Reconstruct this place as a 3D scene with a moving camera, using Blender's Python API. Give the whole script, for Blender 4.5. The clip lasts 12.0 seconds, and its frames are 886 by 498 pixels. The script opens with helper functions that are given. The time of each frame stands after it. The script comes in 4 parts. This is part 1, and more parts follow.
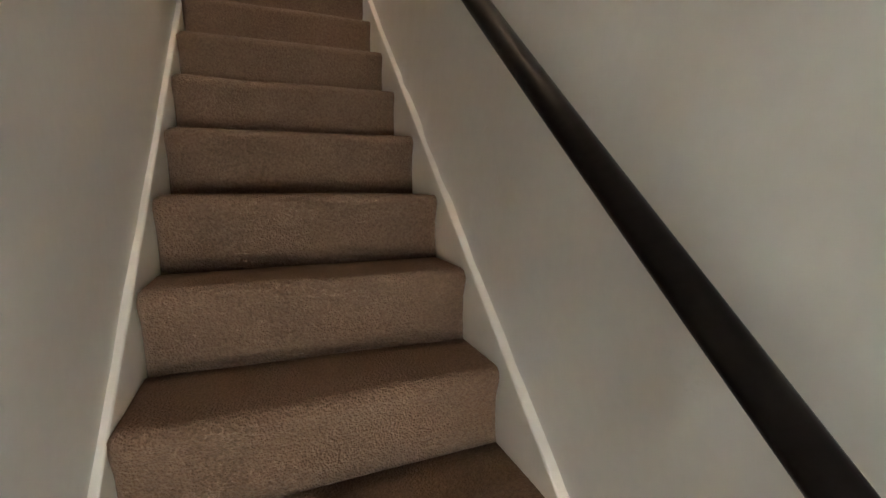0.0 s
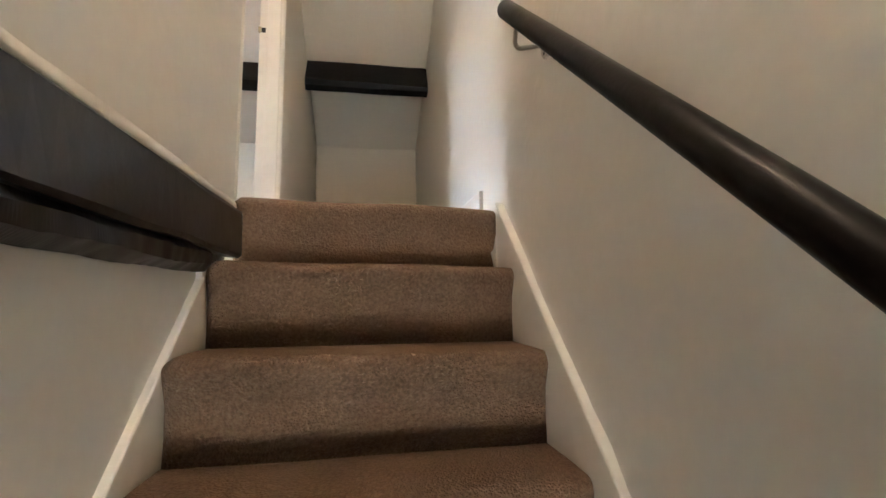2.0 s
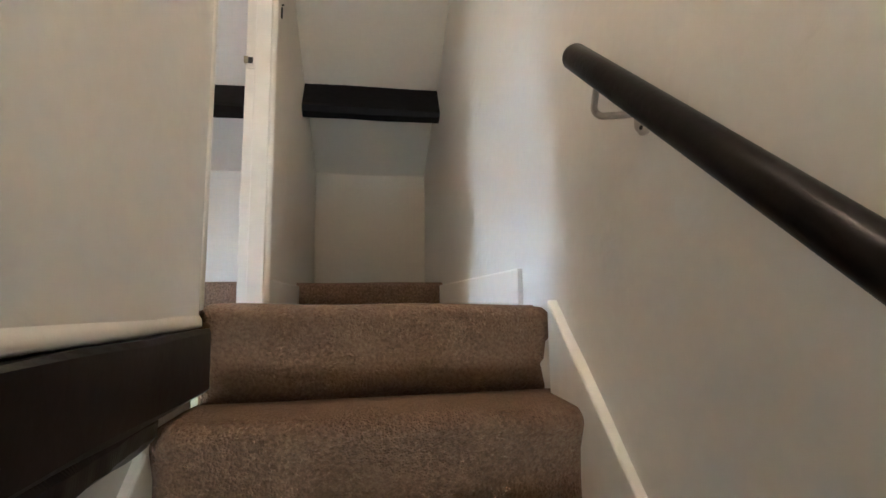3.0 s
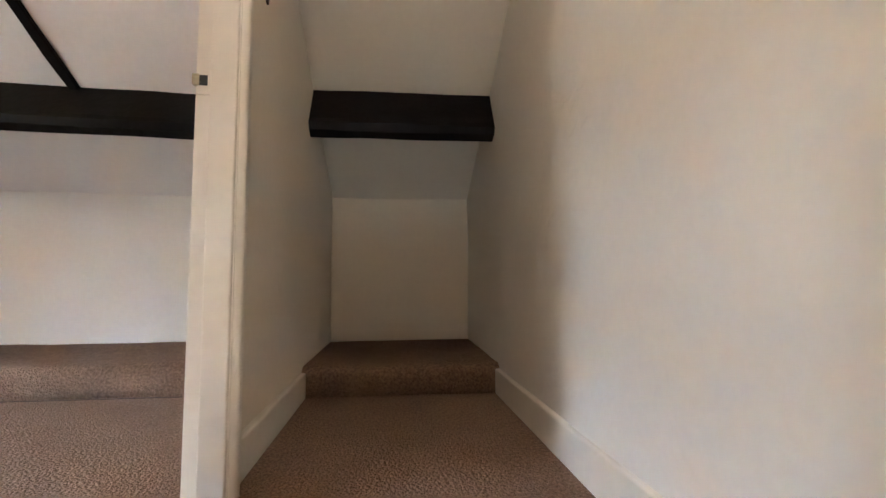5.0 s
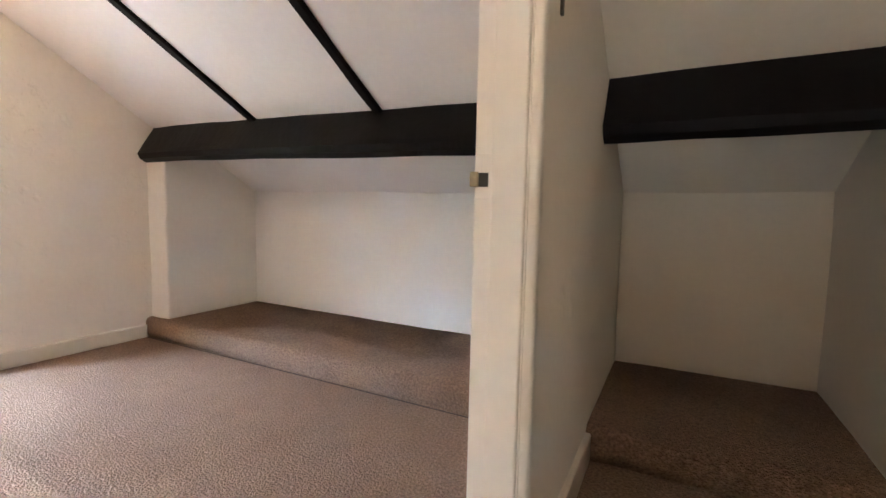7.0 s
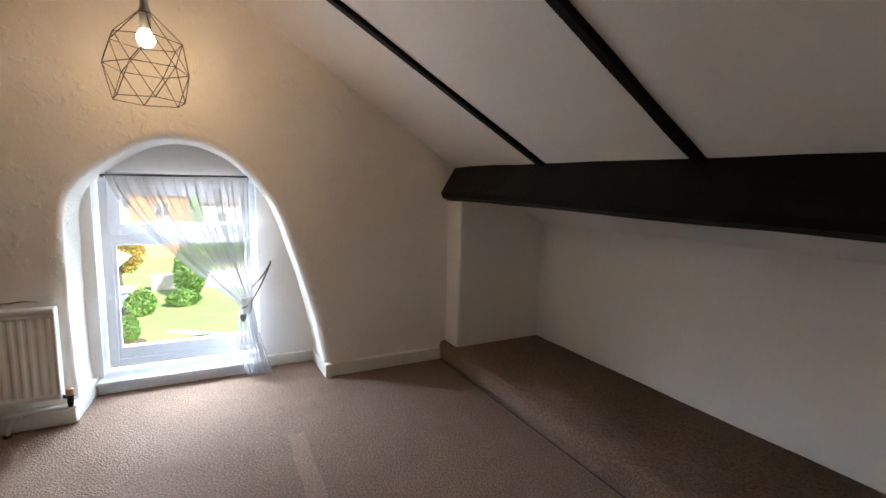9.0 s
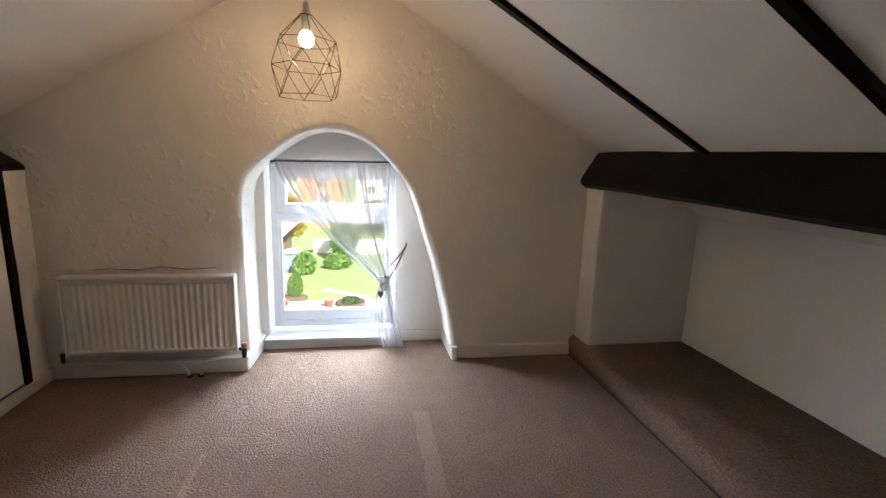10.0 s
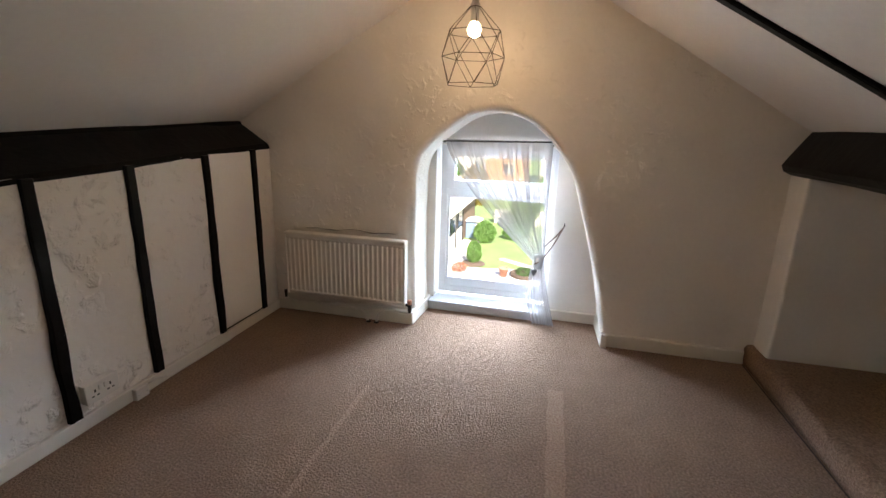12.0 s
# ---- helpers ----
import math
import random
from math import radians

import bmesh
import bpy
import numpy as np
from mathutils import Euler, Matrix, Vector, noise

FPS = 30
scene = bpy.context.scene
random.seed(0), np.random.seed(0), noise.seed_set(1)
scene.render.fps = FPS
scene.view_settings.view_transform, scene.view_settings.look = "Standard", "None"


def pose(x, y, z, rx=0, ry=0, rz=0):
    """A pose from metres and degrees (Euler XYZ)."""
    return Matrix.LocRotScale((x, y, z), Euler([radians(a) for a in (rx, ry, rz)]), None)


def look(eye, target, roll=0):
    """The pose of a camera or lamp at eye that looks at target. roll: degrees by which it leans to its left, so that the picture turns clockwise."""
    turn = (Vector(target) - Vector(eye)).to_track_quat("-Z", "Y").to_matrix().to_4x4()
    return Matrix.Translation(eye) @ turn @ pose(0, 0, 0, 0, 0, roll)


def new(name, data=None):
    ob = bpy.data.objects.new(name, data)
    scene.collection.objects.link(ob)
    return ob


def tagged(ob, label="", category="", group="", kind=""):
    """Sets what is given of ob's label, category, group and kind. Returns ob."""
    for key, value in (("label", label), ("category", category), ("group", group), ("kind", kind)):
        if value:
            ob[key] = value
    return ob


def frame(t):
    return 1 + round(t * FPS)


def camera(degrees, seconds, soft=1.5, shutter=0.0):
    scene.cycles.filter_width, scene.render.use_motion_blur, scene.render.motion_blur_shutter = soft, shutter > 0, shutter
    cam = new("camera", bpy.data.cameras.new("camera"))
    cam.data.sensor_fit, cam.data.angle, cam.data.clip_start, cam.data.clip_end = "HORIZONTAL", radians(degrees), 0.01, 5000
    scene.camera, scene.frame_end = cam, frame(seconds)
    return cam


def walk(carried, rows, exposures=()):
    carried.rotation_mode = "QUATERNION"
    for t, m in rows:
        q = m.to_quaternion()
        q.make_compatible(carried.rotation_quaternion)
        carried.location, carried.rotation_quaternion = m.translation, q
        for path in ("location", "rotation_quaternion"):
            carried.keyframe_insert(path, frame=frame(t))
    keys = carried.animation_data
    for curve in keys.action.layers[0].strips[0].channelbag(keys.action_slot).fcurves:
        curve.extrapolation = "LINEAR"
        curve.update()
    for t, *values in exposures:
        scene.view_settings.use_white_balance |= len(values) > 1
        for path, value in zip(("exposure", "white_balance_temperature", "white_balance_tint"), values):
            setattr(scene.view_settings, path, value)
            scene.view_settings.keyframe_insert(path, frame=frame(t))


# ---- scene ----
cam = camera(89.5, 12.0)
PATH = [
    (0, (-0.074, -2.244, -0.932), (0.619, -0.387, -1.205), -0.9),
    (0.5, (-0.034, -1.909, -0.820), (0.451, 0.029, -0.909), -0.8),
    (1, (-0.015, -1.652, -0.615), (0.365, 0.310, -0.552), -1.0),
    (1.5, (-0.018, -1.453, -0.447), (0.329, 0.51, -0.282), -0.7),
    (2, (0.0, -1.272, -0.271), (0.335, 0.687, -0.049), -0.5),
    (2.5, (-0.001, -1.104, -0.14), (0.326, 0.856, 0.089), -0.7),
    (3, (-0.025, -0.977, 0.013), (0.305, 0.982, 0.244), -0.7),
    (3.5, (-0.032, -0.826, 0.142), (0.309, 1.131, 0.376), -0.8),
    (5.5, (-0.052, -0.232, 0.546), (-0.014, 1.766, 0.614), 0.4),
    (6, (-0.101, -0.155, 0.648), (-0.356, 1.829, 0.614), 1.0),
    (6.5, (-0.125, -0.073, 0.749), (-0.718, 1.834, 0.633), 1.2),
    (7, (-0.17, -0.042, 0.823), (-1.087, 1.727, 0.658), 1.2),
    (7.5, (-0.242, 0.038, 0.911), (-1.435, 1.631, 0.722), 1.2),
    (9.5, (-0.465, 0.214, 1.185), (-2.338, 0.846, 0.886), 1.6),
    (10, (-0.483, 0.232, 1.204), (-2.418, 0.573, 0.833), 1.9),
    (10.5, (-0.47, 0.281, 1.202), (-2.42, 0.331, 0.763), 2.0),
    (11, (-0.439, 0.327, 1.225), (-2.371, 0.142, 0.741), 1.8),
    (11.5, (-0.418, 0.372, 1.261), (-2.319, 0.027, 0.747), 1.7),
    (12, (-0.393, 0.385, 1.268), (-2.273, -0.058, 0.75), 1.7),
]
walk(cam, [(t, look(eye, target, roll)) for t, eye, target, roll in PATH],
     [(0.0, 4.2, 6200, 12), (0.5, 4.75, 6200, 10), (1.5, 4.76, 6150, 9), (2.0, 4.8, 5900, 8), (2.5, 4.78, 5650, 7), (3.0, 4.58, 5500, 6), (3.5, 4.52, 5500, 7), (5.5, 4.35, 6250, 13), (6.5, 4.45, 6180, 13), (7.0, 4.42, 6000, 12), (7.5, 3.98, 5900, 11), (9.5, 2.58, 6350, 12), (12.0, 2.62, 6500, 13)])

# ---- world, sun and lamps ----
world = bpy.data.worlds.new("world")
scene.world = world
world.use_nodes = True
wn = world.node_tree.nodes
sky = wn.new("ShaderNodeTexSky")
sky.sky_type = "NISHITA"
sky.sun_disc = False
sky.sun_elevation = radians(42)
sky.sun_rotation = radians(60)
world.node_tree.links.new(sky.outputs[0], wn["Background"].inputs[0])
wn["Background"].inputs[1].default_value = 0.10
sun_data = bpy.data.lights.new("sun", "SUN")
sun_data.energy, sun_data.angle, sun_data.color = 3.8, radians(0.5), (1.0, 0.95, 0.86)
sun = new("sun", sun_data)
sun.matrix_world = look((0, 0, 0), (-math.sin(radians(60)) * 0.74, -math.cos(radians(60)) * 0.74, -0.67))


def area_lamp(name, m, sx, sy, watts, colour):
    data = bpy.data.lights.new(name, "AREA")
    data.shape, data.size, data.size_y, data.energy, data.color = "RECTANGLE", sx, sy, watts, colour
    ob = new(name, data)
    ob.matrix_world = m
    return ob


# added lamp, outside and above the view, standing in for the window's sky light
area_lamp("sky_stand_in", look((-7.5, -4.2, 4.0), (0.0, -4.2, 3.4)), 14.5, 5.4, 1480, (0.66, 0.83, 1.0))
# fill lamp added below the view, as if thrown up from terrace and lawn
area_lamp("garden_bounce_fill", look((-7.2, -1.4, -2.7), (-3.4, 0.0, 0.8)), 7.0, 2.0, 40, (1.0, 0.97, 0.88))
# unseen lamp for daylight from the assumed window at the stair foot
area_lamp("hall_daylight", look((0.14, -4.12, -1.50), (-0.02, -2.0, -1.55)), 0.5, 0.7, 0.60, (0.95, 0.96, 1.0))
bulb_light = bpy.data.lights.new("bulb_light", "POINT")
bulb_light.energy, bulb_light.color, bulb_light.shadow_soft_size = 1.0, (1.0, 0.67, 0.37), 0.03
new("bulb_light", bulb_light).location = (-2.60, -0.015, 1.66)
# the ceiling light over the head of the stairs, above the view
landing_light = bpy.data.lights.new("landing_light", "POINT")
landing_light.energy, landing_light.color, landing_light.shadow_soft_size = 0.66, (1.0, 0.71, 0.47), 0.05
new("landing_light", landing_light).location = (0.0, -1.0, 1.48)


# ---- materials ----
def material(name, colour, rough=0.6, metal=0.0, vary=0.12, scale=3.0, grain=60.0, bump=0.25, depth=0.004, spec=0.5):
    """A painted or natural surface: colour varied at two scales, bump at two scales."""
    m = bpy.data.materials.new(name)
    m.use_nodes = True
    n, l = m.node_tree.nodes, m.node_tree.links
    b = n["Principled BSDF"]
    b.inputs["Roughness"].default_value, b.inputs["Metallic"].default_value = rough, metal
    b.inputs["Specular IOR Level"].default_value = spec
    co = n.new("ShaderNodeNewGeometry").outputs["Position"]
    big, fine = n.new("ShaderNodeTexNoise"), n.new("ShaderNodeTexNoise")
    big.inputs["Scale"].default_value, big.inputs["Detail"].default_value = scale, 6
    fine.inputs["Scale"].default_value, fine.inputs["Detail"].default_value = grain, 5
    for t in (big, fine):
        l.new(co, t.inputs["Vector"])
    mix = n.new("ShaderNodeMath")
    mix.operation = "MULTIPLY_ADD"
    l.new(big.outputs[0], mix.inputs[0])
    mix.inputs[1].default_value = 0.6
    half = n.new("ShaderNodeMath")
    half.operation = "MULTIPLY"
    half.inputs[1].default_value = 0.4
    l.new(fine.outputs[0], half.inputs[0])
    l.new(half.outputs[0], mix.inputs[2])
    ramp = n.new("ShaderNodeValToRGB")
    ramp.color_ramp.elements[0].position, ramp.color_ramp.elements[1].position = 0.3, 0.7
    ramp.color_ramp.elements[0].color = (*[c * (1 - vary) for c in colour], 1)
    ramp.color_ramp.elements[1].color = (*[min(1, c * (1 + vary)) for c in colour], 1)
    l.new(mix.outputs[0], ramp.inputs[0])
    l.new(ramp.outputs[0], b.inputs["Base Color"])
    bp = n.new("ShaderNodeBump")
    bp.inputs["Strength"].default_value, bp.inputs["Distance"].default_value = bump, depth
    l.new(mix.outputs[0], bp.inputs["Height"])
    l.new(bp.outputs[0], b.inputs["Normal"])
    return m


def plaster(name, colour, lumps, scale=7.0, rough=0.75, dabs=0.0, patches=0.5, shift=0.0):
    """Hand-floated painted plaster: soft undulation, and trowel dabs and nicks that gather in patches with smooth wall between."""
    m = material(name, colour, rough, 0, 0.04, 1.6, 45, 0.3, 0.004)
    n, l = m.node_tree.nodes, m.node_tree.links
    co = n.new("ShaderNodeNewGeometry").outputs["Position"]

    def noise_out(scale, detail, distort, rough=0.5):
        q = n.new("ShaderNodeTexNoise")
        q.inputs["Scale"].default_value, q.inputs["Detail"].default_value = scale, detail
        q.inputs["Distortion"].default_value, q.inputs["Roughness"].default_value = distort, rough
        l.new(co, q.inputs["Vector"])
        return q.outputs[0]

    def span(value, low, high):
        q = n.new("ShaderNodeMapRange")
        q.interpolation_type = "SMOOTHSTEP"
        q.inputs[1].default_value, q.inputs[2].default_value = low, high
        l.new(value, q.inputs[0])
        return q.outputs[0]

    def calc(op, a, c, d=None):
        q = n.new("ShaderNodeMath")
        q.operation = op
        for i, v in enumerate((a, c, d)):
            if isinstance(v, (int, float)):
                q.inputs[i].default_value = v
            elif v is not None:
                l.new(v, q.inputs[i])
        return q.outputs[0]

    dab = span(noise_out(scale, 8, 0.25), 0.53, 0.70)
    nick = span(noise_out(scale * 2.3, 6, 0.6), 0.56, 0.74)
    moved = n.new("ShaderNodeVectorMath")
    moved.inputs[1].default_value = (0.0, shift, 0.0)
    l.new(co, moved.inputs[0])
    spread = n.new("ShaderNodeTexNoise")
    spread.inputs["Scale"].default_value, spread.inputs["Detail"].default_value = 1.7, 3
    l.new(moved.outputs[0], spread.inputs["Vector"])
    where = span(spread.outputs[0], patches, patches + 0.14)
    rough_part = calc("MULTIPLY", calc("MULTIPLY_ADD", nick, 0.45, dab), where)
    soft = noise_out(3.2, 4, 0.0)
    bp2 = n.new("ShaderNodeBump")
    bp2.inputs["Strength"].default_value, bp2.inputs["Distance"].default_value = lumps, 0.02
    l.new(soft, bp2.inputs["Height"])
    bp3 = n.new("ShaderNodeBump")
    bp3.inputs["Strength"].default_value, bp3.inputs["Distance"].default_value = dabs, 0.009
    l.new(rough_part, bp3.inputs["Height"])
    l.new(bp2.outputs[0], bp3.inputs["Normal"])
    first = [x for x in n if x.type == "BUMP"][0]
    l.new(bp3.outputs[0], first.inputs["Normal"])
    return m


def carpet_material(name, dark, light, streaks=False, grain=75, pile=0.7):
    """Cut-pile carpet: twisted tufts as bump and speckle; where asked, two long strips where the pile lies the other way."""
    m = bpy.data.materials.new(name)
    m.use_nodes = True
    n, l = m.node_tree.nodes, m.node_tree.links
    b = n["Principled BSDF"]
    b.inputs["Roughness"].default_value = 0.95
    b.inputs["Specular IOR Level"].default_value = 0.1
    b.inputs["Sheen Weight"].default_value = 0.10
    b.inputs["Sheen Tint"].default_value = (1.0, 0.86, 0.72, 1)
    b.inputs["Sheen Roughness"].default_value = 0.6
    co = n.new("ShaderNodeNewGeometry").outputs["Position"]

    def math_node(op, a, c=None, d=None):
        q = n.new("ShaderNodeMath")
        q.operation = op
        for i, v in enumerate((a, c, d)):
            if v is None:
                continue
            if isinstance(v, (int, float)):
                q.inputs[i].default_value = v
            else:
                l.new(v, q.inputs[i])
        return q.outputs[0]

    def noise_node(scale, detail, rough=0.5):
        q = n.new("ShaderNodeTexNoise")
        q.inputs["Scale"].default_value, q.inputs["Detail"].default_value, q.inputs["Roughness"].default_value = scale, detail, rough
        l.new(co, q.inputs["Vector"])
        return q.outputs[0]

    tuft = n.new("ShaderNodeTexVoronoi")
    tuft.inputs["Scale"].default_value = grain * 1.5
    l.new(co, tuft.inputs["Vector"])
    speck, lay, patch = noise_node(grain, 3, 0.6), noise_node(9, 4), noise_node(1.4, 3)
    value = math_node("ADD", math_node("MULTIPLY", speck, 0.78), math_node("ADD", math_node("MULTIPLY", lay, 0.14), math_node("MULTIPLY", patch, 0.08)))
    ramp = n.new("ShaderNodeValToRGB")
    ramp.color_ramp.elements[0].position, ramp.color_ramp.elements[1].position = 0.33, 0.67
    ramp.color_ramp.elements[0].color, ramp.color_ramp.elements[1].color = (*dark, 1), (*light, 1)
    l.new(value, ramp.inputs[0])
    colour = ramp.outputs[0]
    if streaks:
        xyz = n.new("ShaderNodeSeparateXYZ")
        l.new(co, xyz.inputs[0])
        wob = math_node("MULTIPLY", math_node("SUBTRACT", lay, 0.5), 0.035)
        masks = []
        for y, half, x0, x1 in ((0.50, 0.038, -2.49, -0.9), (-0.428, 0.012, -2.28, -1.1)):
            off = math_node("ABSOLUTE", math_node("SUBTRACT", math_node("ADD", xyz.outputs[1], wob), y))
            inside = math_node("LESS_THAN", off, half)
            along = math_node("MULTIPLY", math_node("GREATER_THAN", xyz.outputs[0], x0), math_node("LESS_THAN", xyz.outputs[0], x1))
            masks.append(math_node("MULTIPLY", inside, along))
        mask = math_node("MULTIPLY", math_node("MAXIMUM", masks[0], masks[1]), math_node("MULTIPLY_ADD", speck, 0.5, 0.06))
        mixer = n.new("ShaderNodeMix")
        mixer.data_type = "RGBA"
        l.new(mask, mixer.inputs[0])
        l.new(colour, mixer.inputs[6])
        mixer.inputs[7].default_value = (*[min(1, c * 1.35) for c in light], 1)
        colour = mixer.outputs[2]
    l.new(colour, b.inputs["Base Color"])
    h = math_node("MULTIPLY_ADD", tuft.outputs["Distance"], -0.6, speck)
    bp = n.new("ShaderNodeBump")
    bp.inputs["Strength"].default_value, bp.inputs["Distance"].default_value = 0.85, 0.011 * pile
    l.new(h, bp.inputs["Height"])
    l.new(bp.outputs[0], b.inputs["Normal"])
    return m


def glass_material():
    m = bpy.data.materials.new("window_glass")
    m.use_nodes = True
    b = m.node_tree.nodes["Principled BSDF"]
    b.inputs["Transmission Weight"].default_value, b.inputs["Roughness"].default_value, b.inputs["IOR"].default_value = 1, 0.0, 1.05
    return m


def sheer_material():
    m = bpy.data.materials.new("sheer_voile")
    m.use_nodes = True
    n, l = m.node_tree.nodes, m.node_tree.links
    out = n["Material Output"]
    n.remove(n["Principled BSDF"])
    clear, cloth, lit, mix1, mix2 = (n.new("ShaderNode" + k) for k in ("BsdfTransparent", "BsdfDiffuse", "BsdfTranslucent", "MixShader", "MixShader"))
    cloth.inputs[0].default_value = lit.inputs[0].default_value = (0.76, 0.74, 0.75, 1)
    weave = n.new("ShaderNodeTexNoise")
    weave.inputs["Scale"].default_value = 900
    l.new(n.new("ShaderNodeNewGeometry").outputs["Position"], weave.inputs["Vector"])
    fac = n.new("ShaderNodeMath")
    fac.operation = "MULTIPLY_ADD"
    fac.inputs[1].default_value, fac.inputs[2].default_value = 0.05, 0.43
    l.new(weave.outputs[0], fac.inputs[0])
    mix1.inputs[0].default_value = 0.015
    l.new(cloth.outputs[0], mix1.inputs[1])
    l.new(lit.outputs[0], mix1.inputs[2])
    l.new(fac.outputs[0], mix2.inputs[0])
    l.new(clear.outputs[0], mix2.inputs[1])
    l.new(mix1.outputs[0], mix2.inputs[2])
    l.new(mix2.outputs[0], out.inputs[0])
    return m


def glow(name, colour, strength):
    m = bpy.data.materials.new(name)
    m.use_nodes = True
    b = m.node_tree.nodes["Principled BSDF"]
    b.inputs["Emission Color"].default_value, b.inputs["Emission Strength"].default_value = (*colour, 1), strength
    return m


M_WALL = plaster("cream_plaster", (0.75, 0.70, 0.615), 0.30, 9.0, 0.75, 0.35, 0.55)
# darker and yellower than the room's plaster, for the landing's end wall and ceiling
M_LANDING = plaster("landing_cream_plaster", (0.72, 0.665, 0.565), 0.12, 6.0, 0.75, 0.10, 0.55)
M_GABLE = plaster("rough_gable_plaster", (0.84, 0.785, 0.72), 0.22, 17.0, 0.75, 0.44, 0.42, 3.7)
M_KNEE = plaster("rough_knee_wall_plaster", (0.82, 0.775, 0.72), 0.40, 13.0, 0.75, 1.0, 0.42)
M_STAIR = plaster("stairwell_plaster", (0.735, 0.712, 0.655), 0.22, 7.0, 0.42, 0.32, 0.52)
M_SMOOTH = plaster("smooth_plaster", (0.84, 0.805, 0.755), 0.10, 6.0, 0.75, 0.10, 0.55)
M_CEIL = plaster("white_ceiling_plaster", (0.82, 0.79, 0.76), 0.10, 6.0, 0.85, 0.10, 0.55)
M_TRIM = material("white_gloss_paint", (0.77, 0.73, 0.655), 0.35, 0, 0.05, 4, 30, 0.15, 0.002)
M_UPVC = material("white_plastic", (0.82, 0.83, 0.85), 0.3, 0, 0.02, 3, 40, 0.03, 0.001)
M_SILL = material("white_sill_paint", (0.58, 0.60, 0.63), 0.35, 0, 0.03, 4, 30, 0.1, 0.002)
M_BEAM = material("black_beam_paint", (0.0065, 0.0052, 0.0056), 0.45, 0, 0.4, 8, 40, 0.5, 0.006, 0.12)
M_OAK = material("dark_varnished_timber", (0.010, 0.0075, 0.006), 0.3, 0, 0.5, 9, 60, 0.5, 0.006)
def worn_timber():
    """Old dark varnish: near black, rubbed grey in patches, glossy and dull by turns."""
    m = material("worn_dark_varnish", (0.008, 0.006, 0.005), 0.3, 0, 0.4, 9, 60, 0.25, 0.004)
    n, l = m.node_tree.nodes, m.node_tree.links
    b = n["Principled BSDF"]
    co = n.new("ShaderNodeNewGeometry").outputs["Position"]
    patch = n.new("ShaderNodeTexNoise")
    patch.inputs["Scale"].default_value, patch.inputs["Detail"].default_value, patch.inputs["Roughness"].default_value = 6.5, 7, 0.62
    l.new(co, patch.inputs["Vector"])
    ramp = n.new("ShaderNodeValToRGB")
    ramp.color_ramp.elements[0].position, ramp.color_ramp.elements[1].position = 0.47, 0.62
    l.new(patch.outputs[0], ramp.inputs[0])
    mixer = n.new("ShaderNodeMix")
    mixer.data_type = "RGBA"
    l.new(ramp.outputs[0], mixer.inputs[0])
    l.new(b.inputs["Base Color"].links[0].from_socket, mixer.inputs[6])
    mixer.inputs[7].default_value = (0.015, 0.0125, 0.013, 1)
    l.new(mixer.outputs[2], b.inputs["Base Color"])
    b.inputs["Specular IOR Level"].default_value = 0.6
    gloss = n.new("ShaderNodeMapRange")
    gloss.inputs[3].default_value, gloss.inputs[4].default_value = 0.42, 0.24
    l.new(patch.outputs[0], gloss.inputs[0])
    l.new(gloss.outputs[0], b.inputs["Roughness"])
    return m


M_WORN = worn_timber()
# cream paint darkened to hold the shade on bracket and skirting end
M_SHADED_CREAM = material("shaded_cream_paint", (0.46, 0.42, 0.36), 0.4, 0, 0.15, 20, 90, 0.2, 0.001)
M_RAIL = material("dark_handrail_varnish", (0.009, 0.0065, 0.0055), 0.3, 0, 0.4, 12, 80, 0.35, 0.002, 0.13)
M_CARPET = carpet_material("beige_carpet", (0.155, 0.093, 0.062), (0.392, 0.254, 0.175), True, 105, 1.5)
M_STAIRCARPET = carpet_material("brown_stair_carpet", (0.148, 0.090, 0.056), (0.256, 0.159, 0.099), False, 140, 0.6)
M_RAD = material("white_radiator_enamel", (0.78, 0.74, 0.68), 0.3, 0, 0.03, 3, 30, 0.04, 0.001)
M_PIPE = material("white_pipe_paint", (0.76, 0.72, 0.66), 0.35, 0, 0.05, 6, 40, 0.1, 0.001)
M_DARKMETAL = material("dark_metal", (0.03, 0.028, 0.026), 0.4, 0.7, 0.3, 20, 90, 0.2, 0.001)
M_COPPER = material("copper", (0.55, 0.27, 0.17), 0.3, 1.0, 0.15, 20, 90, 0.1, 0.001)
M_STEEL = material("worn_brass_steel", (0.42, 0.36, 0.25), 0.35, 1.0, 0.25, 30, 120, 0.2, 0.001)
M_WIRE = material("bronze_wire", (0.075, 0.05, 0.03), 0.35, 0.8, 0.2, 30, 90, 0.1, 0.001)
M_PLASTIC = material("white_switch_plastic", (0.75, 0.72, 0.68), 0.35, 0, 0.03, 10, 60, 0.03, 0.001)
M_SLOT = material("dark_slot", (0.02, 0.02, 0.02), 0.6, 0, 0.1, 20, 60, 0.1, 0.001)
M_ROPE = material("grey_brown_rope", (0.20, 0.15, 0.12), 0.9, 0, 0.3, 60, 300, 0.6, 0.002)
M_HEART = material("grey_painted_wood", (0.16, 0.16, 0.18), 0.6, 0, 0.2, 40, 120, 0.3, 0.001)
M_SEAM = material("dark_carpet_edge", (0.08, 0.055, 0.042), 0.95, 0, 0.3, 30, 200, 0.5, 0.002)
M_GLASS = glass_material()
M_SHEER = sheer_material()
M_BULB = glow("lit_bulb", (1.0, 0.74, 0.40), 2.4)


